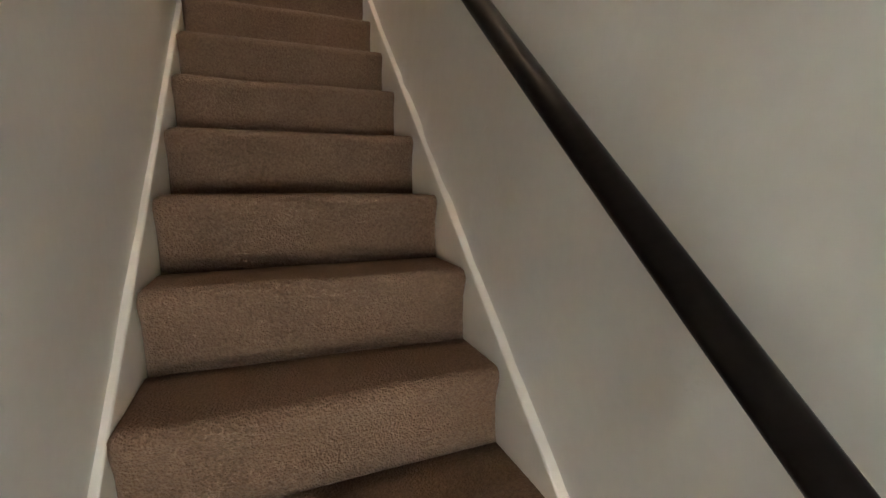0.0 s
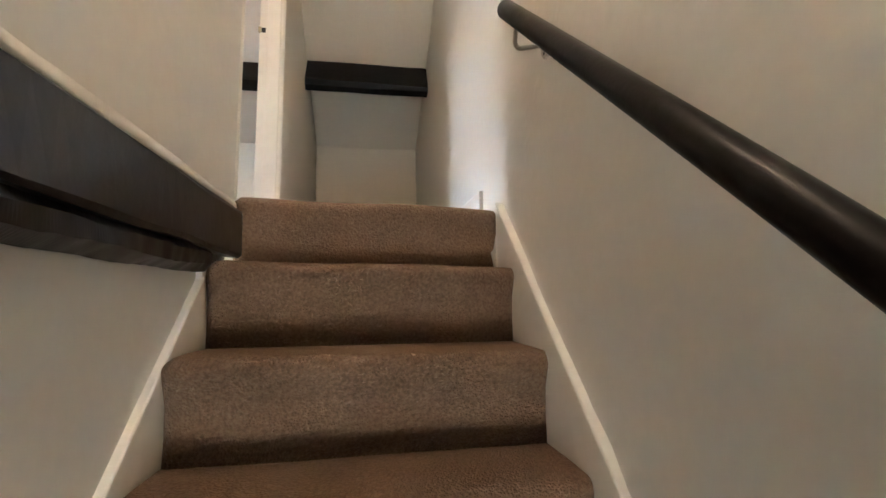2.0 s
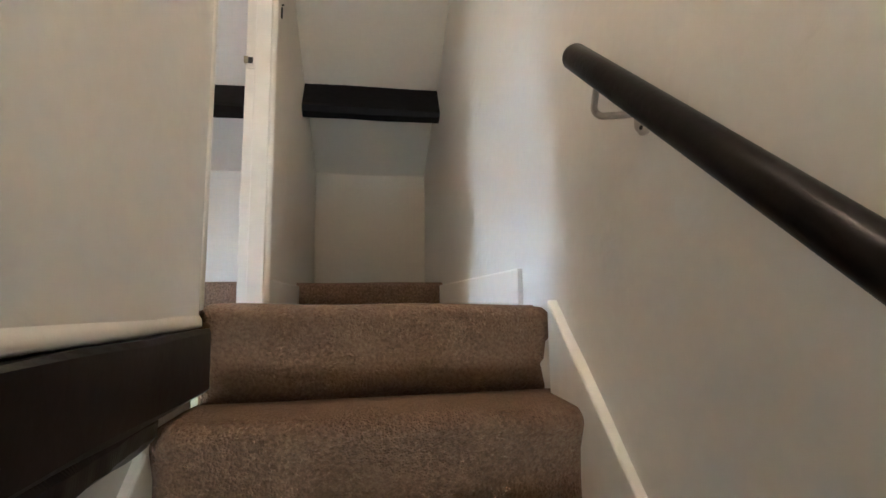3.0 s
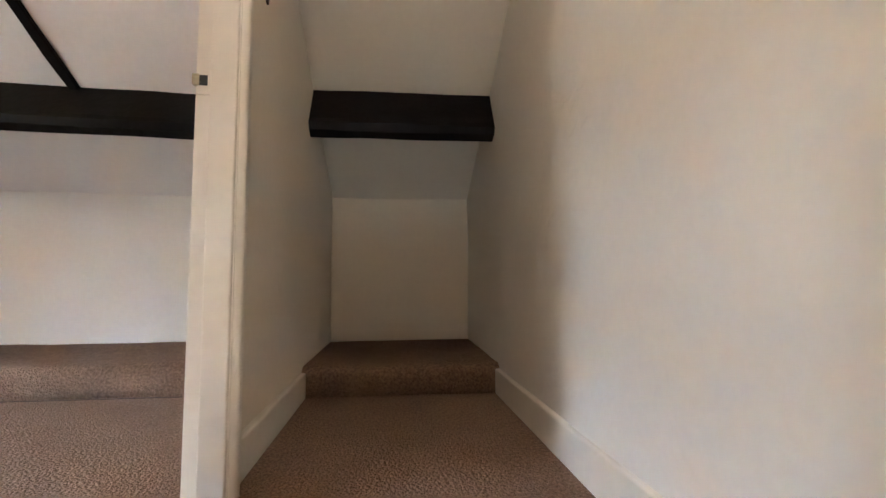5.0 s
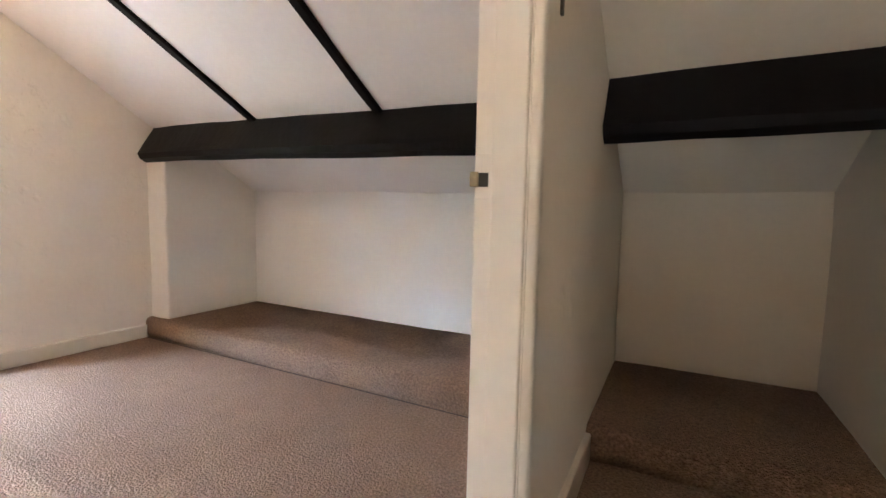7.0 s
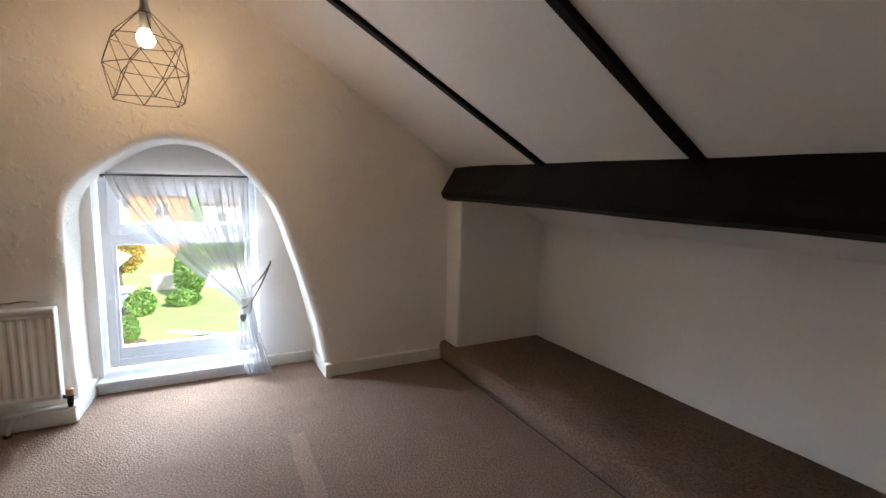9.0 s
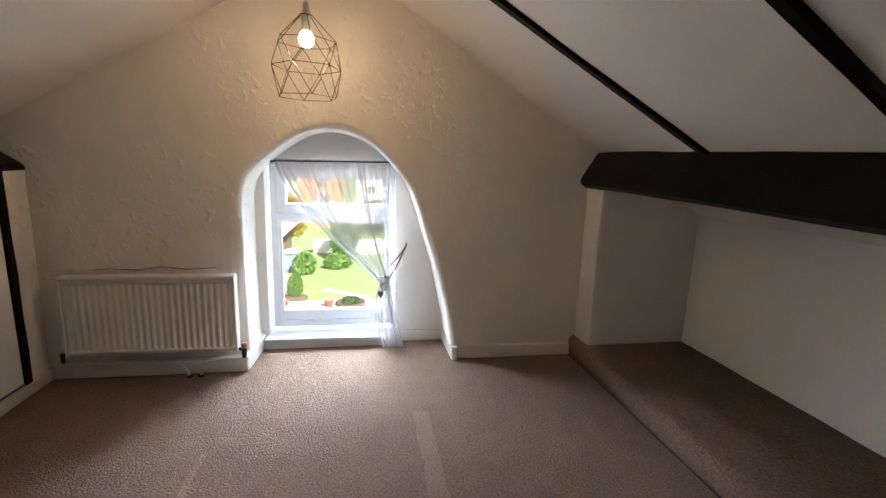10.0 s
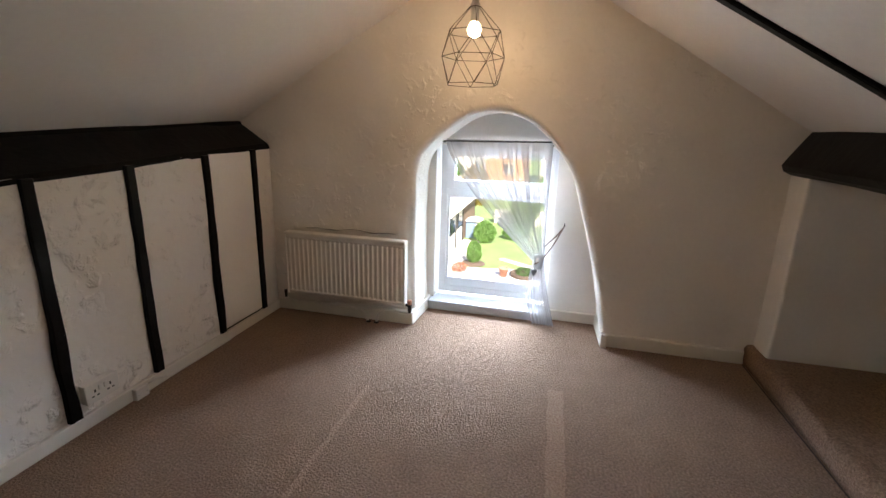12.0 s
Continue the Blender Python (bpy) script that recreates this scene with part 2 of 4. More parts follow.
# ---- building helpers ----
def mesh_object(name, bm, mat, smooth=False, keep=False):
    if not keep:
        bmesh.ops.recalc_face_normals(bm, faces=bm.faces)
    data = bpy.data.meshes.new(name)
    bm.to_mesh(data)
    bm.free()
    if smooth:
        for p in data.polygons:
            p.use_smooth = True
    data.materials.append(mat)
    return new(name, data)


def part(name, bm, mat, parent, label="", smooth=False):
    ob = mesh_object(name, bm, mat, smooth)
    ob.parent = parent
    return tagged(ob, label)


def thing(name, label, category, at=(0, 0, 0), group="", kind=""):
    ob = new(name)
    ob.location = at
    return tagged(ob, label, category, group, kind)


def structure(name, bm, mat, label, smooth=False, category=""):
    return tagged(mesh_object(name, bm, mat, smooth), label, category or name.split("_")[0], kind="structure")


def add_box(bm, x0, x1, y0, y1, z0, z1, bevel=0.0, segments=2):
    vs = [bm.verts.new((x, y, z)) for x in (x0, x1) for y in (y0, y1) for z in (z0, z1)]
    fs = [bm.faces.new([vs[i] for i in f]) for f in ((0, 1, 3, 2), (4, 6, 7, 5), (0, 4, 5, 1), (2, 3, 7, 6), (0, 2, 6, 4), (1, 5, 7, 3))]
    if bevel:
        edges = list({e for f in fs for e in f.edges})
        bmesh.ops.bevel(bm, geom=edges, offset=bevel, segments=segments, affect="EDGES", profile=0.5)
    return bm


def box(*a, **k):
    return add_box(bmesh.new(), *a, **k)


def prism(points, axis, a0, a1, bevel=0.0, cuts=1, wobble=0.0, seed=0.0, ragged=0.0):
    """A polygon, given in the two other axes in order, drawn out along axis from a0 to a1."""
    bm = bmesh.new()
    rings = []
    for i in range(cuts + 1):
        a = a0 + (a1 - a0) * i / cuts
        ring = []
        for j, (p, q) in enumerate(points):
            w1 = wobble * noise.noise((a * 5 + seed, j * 3.1, 0.3)) if wobble else 0
            w2 = wobble * noise.noise((a * 5 + seed, j * 3.1, 7.7)) if wobble else 0
            if ragged:
                w1 += ragged * noise.noise((a * 32 + seed, j * 2.3, 4.1))
                w2 += ragged * noise.noise((a * 32 + seed, j * 2.3, 9.4))
            p2, q2 = p + w1, q + w2
            ring.append(bm.verts.new({"x": (a, p2, q2), "y": (p2, a, q2), "z": (p2, q2, a)}[axis]))
        rings.append(ring)
    n = len(points)
    for r0, r1 in zip(rings, rings[1:]):
        for j in range(n):
            bm.faces.new((r0[j], r0[(j + 1) % n], r1[(j + 1) % n], r1[j]))
    bm.faces.new(rings[0])
    bm.faces.new(rings[-1])
    if bevel:
        bmesh.ops.recalc_face_normals(bm, faces=bm.faces)
        edges = [e for e in bm.edges if len(e.link_faces) == 2 and e.calc_face_angle(0) > 0.4]
        bmesh.ops.bevel(bm, geom=edges, offset=bevel, segments=2, affect="EDGES", profile=0.5)
    return bm


def add_tube(bm, points, r, sides=8, cap=True):
    """A round bar along points."""
    pts = [Vector(p) for p in points]
    rings, up = [], None
    for i, p in enumerate(pts):
        d = (pts[min(i + 1, len(pts) - 1)] - pts[max(i - 1, 0)]).normalized()
        if up is None:
            up = d.orthogonal().normalized()
        up = (up - d * up.dot(d)).normalized()
        side = d.cross(up)
        rr = r[i] if isinstance(r, (list, tuple)) else r
        rings.append([bm.verts.new(p + (up * math.cos(a) + side * math.sin(a)) * rr) for a in (2 * math.pi * k / sides for k in range(sides))])
    for r0, r1 in zip(rings, rings[1:]):
        for k in range(sides):
            bm.faces.new((r0[k], r0[(k + 1) % sides], r1[(k + 1) % sides], r1[k]))
    if cap:
        bm.faces.new(rings[0])
        bm.faces.new(rings[-1])
    return bm


def tube(points, r, sides=8):
    return add_tube(bmesh.new(), points, r, sides)


def lathe(profile, centre, sides=16):
    """A turned shape round a vertical axis; profile rows are radius and height."""
    bm = bmesh.new()
    rings = [[bm.verts.new((centre[0] + r * math.cos(a), centre[1] + r * math.sin(a), centre[2] + h)) for a in (2 * math.pi * k / sides for k in range(sides))] for r, h in profile]
    for r0, r1 in zip(rings, rings[1:]):
        for k in range(sides):
            bm.faces.new((r0[k], r0[(k + 1) % sides], r1[(k + 1) % sides], r1[k]))
    bm.faces.new(rings[0])
    bm.faces.new(rings[-1])
    return bm


def bend(points, n=6):
    """Points of a path with its corners rounded (quadratic through the corner)."""
    out = [Vector(points[0])]
    for a, b, c in zip(points, points[1:], points[2:]):
        a, b, c = Vector(a), Vector(b), Vector(c)
        r = min((a - b).length, (c - b).length) * 0.5
        p, q = b + (a - b).normalized() * r, b + (c - b).normalized() * r
        out += [p.lerp(b, t).lerp(b.lerp(q, t), t) for t in (k / n for k in range(n + 1))]
    return out + [Vector(points[-1])]


def wavy(bm, amount, scale=2.0, axes="xyz", seed=0.0):
    """Pushes every corner about a little, for old and hand-made surfaces."""
    for v in bm.verts:
        p = v.co * scale + Vector((seed, seed * 0.7, 0))
        for i, c in enumerate("xyz"):
            if c in axes:
                v.co[i] += amount * noise.noise(p + Vector((i * 11.3, 0, 0)))
    return bm


def slab(axis, face, back, u0, u1, v0, v1, top=None, step=0.06, wave=0.0, bow=None):
    """A wall with a gridded, slightly uneven face and a flat back. axis: the wall's normal; u the other level axis, v up.
    top(u): its upper edge; bow(u, v): how far the face stands off its plane."""
    nu, nv = max(2, int((u1 - u0) / step)), max(2, int((v1 - v0) / step))
    bm = bmesh.new()

    def at(a, u, v):
        return (a, u, v) if axis == "x" else (u, a, v)

    front, rear = [], []
    for i in range(nu + 1):
        u = u0 + (u1 - u0) * i / nu
        vt = top(u) if top else v1
        f, r = [], []
        for j in range(nv + 1):
            v = v0 + (vt - v0) * j / nv
            d = wave * noise.noise((u * 1.7 + face, v * 1.7, 3.1)) + wave * 0.4 * noise.noise((u * 6, v * 6, face))
            f.append(bm.verts.new(at(face + d + (bow(u, v) if bow else 0), u, v)))
            r.append(bm.verts.new(at(back, u, v)))
        front.append(f)
        rear.append(r)
    for g in (front, rear):
        for i in range(nu):
            for j in range(nv):
                bm.faces.new((g[i][j], g[i + 1][j], g[i + 1][j + 1], g[i][j + 1]))
    for i in range(nu):
        for j in (0, nv):
            bm.faces.new((front[i][j], front[i + 1][j], rear[i + 1][j], rear[i][j]))
    for j in range(nv):
        for i in (0, nu):
            bm.faces.new((front[i][j], front[i][j + 1], rear[i][j + 1], rear[i][j]))
    return bm


# ---- the plan ----
GABLE, EAVES, KNEE = -3.09, 2.25, -1.432          # faces of the room's outer walls
RIDGE_Y, RIDGE_Z, PITCH = 0.03, 2.272, 0.6
DOOR_NEAR, DOOR_FAR, DOOR_TOP = -0.012, 0.625, 1.93
STAIR_R, STAIR_L = 0.395, -0.374
RISE = 0.19
LOW = -2.66                                        # floor at the foot of the stairs


def roof(y):
    return RIDGE_Z - PITCH * abs(y - RIDGE_Y)


def smooth01(t):
    t = min(1, max(0, t))
    return t * t * (3 - 2 * t)


def slope_z(x, y):
    """The ceiling's height: the eaves slope sags towards the landing."""
    sag = smooth01((x + 3.0) / 2.4) * smooth01((y - 0.5) / 1.1) * (1 - 0.75 * smooth01((y - 1.65) / 0.55))
    tilt = max(0, min(1, (x + 3.0) / 1.6)) * smooth01((-y - 0.4) / 1.2)
    return roof(y) - 0.042 * sag - 0.085 * tilt


def gable_x(y, z):
    return GABLE + 0.050 * smooth01((-0.5 - y) / 0.9) + 0.02 * smooth01((z - 1.3) / 0.6)


# ---- floors ----
bm = bmesh.new()
add_box(bm, -3.42, -0.434, KNEE - 0.05, EAVES + 0.05, -0.06, 0.0)
room_floor = structure("floor_room", bm, M_CARPET, "beige cut-pile carpet of the attic room")
bm = bmesh.new()
add_box(bm, -0.430, STAIR_R + 0.02, 0.13, EAVES + 0.05, -0.06, 0.0)
add_box(bm, -0.430, -0.36, DOOR_NEAR - 0.02, 0.13, -0.06, -0.0005)
structure("floor_landing", bm, M_CARPET, "beige cut-pile carpet of the landing")
structure("floor_joists_front", box(-0.47, 0.52, 0.032, 0.10, -1.2, -0.062), M_TRIM, "plain board under the landing", category="floor")
structure("trim_carpet_join", box(-0.440, -0.424, DOOR_NEAR, DOOR_FAR, -0.02, 0.0015), M_SEAM, "dark carpet seam across the doorway", category="trim")
structure("floor_lower_hall", box(-0.5, 0.55, -4.3, -2.4, LOW - 0.1, LOW), M_STAIRCARPET, "brown carpet at the foot of the stairs")


def carpet_ledge(name, x0, x1, front, h, label):
    """A carpeted step with a soft rolled nosing, along the foot of the eaves wall."""
    pts = [(EAVES + 0.02, 0.001), (front + 0.006, 0.001), (front - 0.002, h * 0.35), (front - 0.006, h * 0.6)]
    for k in range(7):
        a = math.pi * k / 12
        pts.append((front - 0.006 + 0.035 * (1 - math.cos(a)), h - 0.035 + 0.035 * math.sin(a)))
    pts.append((EAVES + 0.02, h))
    bm = prism(pts, "x", x0, x1, cuts=60, wobble=0.004, seed=front)
    return structure(name, bm, M_CARPET, label, True, "step")


carpet_ledge("floor_room_ledge", -3.085, -0.46, 1.556, 0.128, "long carpeted step under the room's eaves")
carpet_ledge("floor_landing_ledge", -0.405, 0.39, 1.468, 0.118, "carpeted step at the end of the landing")
structure("trim_ledge_seam", box(-3.07, -0.46, 1.549, 1.5565, -0.005, 0.0015), M_SEAM, "dark strip at the foot of the carpeted step", category="trim")

# ---- ceilings ----
def ceiling_slope(name, y0, y1, x0, x1, mat, label):
    bm = bmesh.new()
    nx, ny = max(8, int((x1 - x0) * 14)), 40
    low, high = [], []
    for i in range(nx + 1):
        x = x0 + (x1 - x0) * i / nx
        a, b = [], []
        for j in range(ny + 1):
            y = y0 + (y1 - y0) * j / ny
            z = slope_z(x, y) - 0.05 * math.exp(-((y - RIDGE_Y) / 0.22) ** 2)
            w = 0.008 * noise.noise((x * 1.5, y * 1.5, 5.0))
            a.append(bm.verts.new((x, y, z + w)))
            b.append(bm.verts.new((x, y, z + 0.15)))
        low.append(a)
        high.append(b)
    for g in (low, high):
        for i in range(nx):
            for j in range(ny):
                bm.faces.new((g[i][j], g[i + 1][j], g[i + 1][j + 1], g[i][j + 1]))
    for i in range(nx):
        for j in (0, ny):
            bm.faces.new((low[i][j], low[i + 1][j], high[i + 1][j], high[i][j]))
    for j in range(ny):
        for i in (0, nx):
            bm.faces.new((low[i][j], low[i][j + 1], high[i][j + 1], high[i][j]))
    return structure(name, bm, mat, label, True, "ceiling")


ceiling_slope("ceiling_eaves_side", RIDGE_Y, EAVES + 0.15, -3.3, -0.43, M_CEIL, "white painted sloping plaster ceiling of the attic room")
ceiling_slope("ceiling_landing", RIDGE_Y, EAVES + 0.15, -0.43, 0.55, M_LANDING, "cream sloping plaster ceiling over the landing")
ceiling_slope("ceiling_knee_side", -4.4, RIDGE_Y, -3.3, 0.55, M_CEIL, "white painted sloping plaster ceiling")

# ---- walls ----
structure("wall_eaves", slab("y", EAVES, EAVES + 0.12, -3.3, -0.43, -0.05, 0.99, wave=0.006), M_SMOOTH, "low white wall under the room's eaves", True)
structure("wall_eaves_landing", slab("y", EAVES, EAVES + 0.12, -0.43, 0.55, -0.05, 0.99, wave=0.006), M_LANDING, "low cream wall at the end of the landing", True)
structure("wall_knee", slab("y", KNEE, KNEE - 0.12, -3.2, -0.40, -0.05, 1.13, top=lambda x: 1.125 - 0.046 * (x + 3.0), wave=0.010, step=0.03), M_KNEE, "rough white plaster knee wall between dark studs", True)
structure("wall_nib", prism([(1.592, 0.0), (2.27, 0.0), (2.27, roof(2.27) + 0.03), (1.74, roof(1.74) + 0.03), (1.60, 1.17), (1.592, 1.15)], "x", -3.2, -2.915, bevel=0.012), M_SMOOTH,
          "cream plaster nib at the end of the eaves recess")
# the wall between room and stairs, above the dark beam
top_of = lambda y: roof(y) + 0.05
structure("wall_partition_stair", prism([(-4.3, -0.028), (DOOR_NEAR - 0.022, -0.028), (DOOR_NEAR - 0.022, top_of(DOOR_NEAR)), (-4.3, top_of(-4.3))], "x", -0.462, -0.347, bevel=0.006), M_STAIR,
          "cream plaster wall between stairs and room")
structure("trim_plaster_lip", prism([(-0.36, -0.008), (-0.3475, -0.008), (-0.342, -0.018), (-0.340, -0.026), (-0.343, -0.032), (-0.36, -0.032)], "y", -2.6, -0.034, cuts=70, wobble=0.004, seed=4), M_STAIR, "uneven plaster lip above the stair beam", True, "trim")
structure("wall_over_door", prism([(DOOR_NEAR - 0.022, DOOR_TOP + 0.03), (DOOR_FAR + 0.03, DOOR_TOP + 0.03), (DOOR_FAR + 0.03, top_of(DOOR_FAR)), (RIDGE_Y, top_of(RIDGE_Y)), (DOOR_NEAR - 0.022, top_of(0.0))], "x", -0.46, -0.39), M_WALL,
          "cream plaster wall over the doorway")
structure("wall_partition_landing", slab("x", -0.398, -0.462, DOOR_FAR + 0.03, EAVES, -0.02, 1.9, top=top_of, wave=0.004), M_WALL, "cream plaster wall beside the landing", True)
structure("wall_stair_lower", slab("x", STAIR_L, -0.47, -2.62, 0.0, LOW - 0.1, -0.035, wave=0.006), M_STAIR, "grey-cream plaster wall of the lower stairs", True)
def wall_relief(y, z):
    """Trowel lumps and slanting scrapes down the stairs, dying out to smooth plaster on the landing."""
    n1 = noise.noise((y * 7 + z * 3, z * 5 - y * 2, 1.3))
    n2 = noise.noise((y * 16 + z * 9, z * 6 - y * 4, 6.1))
    lumps = 0.012 * max(0, n1 - 0.16) + 0.010 * max(0, n2 - 0.28)
    return -0.012 * smooth01((y - 0.3) / 0.9) - lumps * smooth01((-0.25 - y) / 0.4)


structure("wall_right", slab("x", STAIR_R, 0.52, -4.3, EAVES + 0.02, LOW - 0.1, 2.0, top=top_of, step=0.026, wave=0.006, bow=wall_relief), M_STAIR,
          "uneven cream plaster wall of stairs and landing", True)
# the foot of the stairs: a small hall with a window behind
structure("wall_hall_left", box(-0.60, -0.47, -4.3, -2.62, LOW - 0.1, -0.02), M_STAIR, "cream wall of the lower hall")
bm = bmesh.new()
add_box(bm, -0.6, 0.55, -4.4, -4.25, LOW - 0.1, -1.9)
add_box(bm, -0.6, 0.55, -4.4, -4.25, -1.1, 0.2)
add_box(bm, -0.6, -0.36, -4.4, -4.25, -1.9, -1.1)
add_box(bm, 0.40, 0.55, -4.4, -4.25, -1.9, -1.1)
structure("wall_hall_end", bm, M_STAIR, "cream wall with a window at the foot of the stairs")
# unseen wall, added to keep the lawn's green light out of the hall
structure("wall_yard", box(-3.5, 3.5, -5.7, -5.4, -5.4, 0.6), M_SMOOTH, "plain unseen wall added outside the hall window to block light")
structure("wall_stair_behind_eaves", box(-0.6, 0.55, EAVES + 0.12, EAVES + 0.2, -0.1, 1.1), M_SMOOTH, "plain wall behind the eaves")

# the gable wall with its arched recess down to the floor
ARCH = [(-0.432, 0.0), (-0.446, 0.20), (-0.450, 0.45), (-0.450, 0.75), (-0.447, 0.96), (-0.434, 1.08), (-0.372, 1.165), (-0.285, 1.24), (-0.134, 1.346), (-0.05, 1.376), (0.027, 1.385), (0.11, 1.377), (0.199, 1.350), (0.285, 1.300), (0.36, 1.235),
        (0.497, 1.067), (0.545, 0.94), (0.591, 0.792), (0.645, 0.62), (0.697, 0.436), (0.735, 0.26), (0.762, 0.10), (0.775, 0.0)]


def resample(points, n):
    pts = [Vector((p[0], p[1], 0)) for p in points]
    acc = [0.0]
    for a, b in zip(pts, pts[1:]):
        acc.append(acc[-1] + (b - a).length)
    out = []
    for k in range(n + 1):
        s = acc[-1] * k / n
        i = max(j for j in range(len(acc) - 1) if acc[j] <= s + 1e-9)
        t = (s - acc[i]) / max(1e-9, acc[i + 1] - acc[i])
        out.append(pts[i].lerp(pts[i + 1], t))
    return out


RECESS = -3.41
N_ARCH = 110
inner = resample(ARCH, N_ARCH)
for _ in range(4):
    inner = [inner[0]] + [(inner[i - 1] + inner[i] * 2 + inner[i + 1]) / 4 for i in range(1, N_ARCH)] + [inner[-1]]
outer = resample([(-1.54, 0.0), (-1.54, 0.95), (-1.76, 1.18), (-1.78, roof(-1.78) + 0.04), (RIDGE_Y, RIDGE_Z + 0.02), (1.80, roof(1.80) + 0.04), (1.62, 1.0), (1.62, 0.0)], N_ARCH)
bm = bmesh.new()
rows = []
M_RINGS = 36
for i in range(M_RINGS + 1):
    t = i / M_RINGS
    row = []
    for a, b in zip(outer, inner):
        p = a.lerp(b, t)
        y, z = p.x, p.y
        d = 0.012 * noise.noise((y * 2.2, z * 2.2, 9.0)) + 0.006 * noise.noise((y * 7, z * 7, 2.0))
        edge = 0.022 * max(0, (t - 0.965) / 0.035) ** 2
        row.append(bm.verts.new((gable_x(y, z) + d - edge, y, z - (0.02 if z < 0.005 else 0))))
    rows.append(row)
depths = (0.03, 0.06, 0.12, 0.18, 0.24, 0.30)
mid = Vector((0.1, 0.5, 0))
for dx in depths:
    row = []
    for b in inner:
        out = (b - mid).normalized() * 0.012
        w = 0.006 * noise.noise((b.x * 6, b.y * 6, dx * 9))
        row.append(bm.verts.new((GABLE - dx - 0.02, b.x + out.x * (-0.3) + w, b.y + out.y * (-0.3) + w - (0.02 if b.y < 0.005 else 0))))
    rows.append(row)
for r0, r1 in zip(rows, rows[1:]):
    for k in range(N_ARCH):
        bm.faces.new((r0[k], r0[k + 1], r1[k + 1], r1[k]))
structure("wall_gable", bm, M_GABLE, "rough cream plaster gable wall with an arched window recess", True)
# outer leaf of the gable, with the window's opening
WIN = (-0.388, 0.425, 0.06, 1.168)                  # y0, y1, z0, z1 of the opening
bm = bmesh.new()
add_box(bm, -3.62, RECESS, -1.9, WIN[0], -0.4, 2.5)
add_box(bm, -3.62, RECESS, WIN[1], 2.4, -0.4, 2.5)
add_box(bm, -3.62, RECESS, WIN[0], WIN[1], -0.4, WIN[2])
add_box(bm, -3.62, RECESS, WIN[0], WIN[1], WIN[3], 2.5)
structure("wall_gable_outer", bm, M_SMOOTH, "white back of the arched recess round the window")

# ---- skirtings and door lining ----
def skirting(name, x0, x1, y0, y1, h, label="white painted skirting board"):
    bm = box(x0, x1, y0, y1, 0.0, h, bevel=0.006)
    return structure(name, bm, M_TRIM, label, category="baseboard")


skirting("baseboard_gable_right", GABLE - 0.03, GABLE + 0.018, 0.772, 1.553, 0.082)
skirting("baseboard_gable_left", GABLE - 0.03, GABLE + 0.068, -1.44, -0.430, 0.078)
skirting("baseboard_recess", RECESS - 0.01, RECESS + 0.018, 0.425, 0.770, 0.072)
structure("baseboard_recess_left", prism([(-3.03, -0.465), (-3.03, -0.428), (-3.34, -0.408), (-3.40, -0.408), (-3.40, -0.465)], "z", 0.0, 0.085, bevel=0.004), M_TRIM, "white painted skirting in the recess", category="baseboard")
structure("baseboard_recess_right", prism([(-3.05, 0.80), (-3.06, 0.764), (-3.40, 0.752), (-3.40, 0.80)], "z", 0.0, 0.085, bevel=0.004), M_TRIM, "white painted skirting in the recess", category="baseboard")
skirting("baseboard_knee", -3.03, -0.46, KNEE - 0.03, KNEE + 0.016, 0.066)
skirting("baseboard_landing_left", -0.41, -0.380, DOOR_FAR + 0.06, 1.464, 0.100)
bm = prism([(STAIR_R + 0.02, 0.200), (STAIR_R - 0.016, 0.200), (STAIR_R - 0.032, 1.464), (STAIR_R + 0.02, 1.464)], "z", 0.0, 0.100, bevel=0.006)
structure("baseboard_landing_right", bm, M_TRIM, "white painted skirting board", category="baseboard")

door_frame = thing("door_frame", "cream-white painted door frame of the open doorway", "door frame", kind="structure")
part("lining", box(-0.462, -0.372, DOOR_FAR, DOOR_FAR + 0.032, 0, DOOR_TOP, bevel=0.003), M_TRIM, door_frame)
part("lining", box(-0.462, -0.346, DOOR_NEAR - 0.024, DOOR_NEAR, 0.0, DOOR_TOP, bevel=0.005), M_TRIM, door_frame)
part("lining", box(-0.462, -0.372, DOOR_NEAR, DOOR_FAR, DOOR_TOP, DOOR_TOP + 0.03), M_TRIM, door_frame)
part("door_stop", box(-0.428, -0.374, DOOR_FAR - 0.013, DOOR_FAR + 0.001, 0, DOOR_TOP, bevel=0.003), M_TRIM, door_frame)
bm = prism([(-0.400, DOOR_FAR + 0.004), (-0.372, DOOR_FAR + 0.004), (-0.362, DOOR_FAR + 0.010), (-0.358, DOOR_FAR + 0.022), (-0.366, DOOR_FAR + 0.034), (-0.364, DOOR_FAR + 0.050), (-0.378, DOOR_FAR + 0.060), (-0.400, DOOR_FAR + 0.060)], "z", 0, DOOR_TOP, cuts=30, wobble=0.0015)
part("architrave", bm, M_TRIM, door_frame, smooth=True)

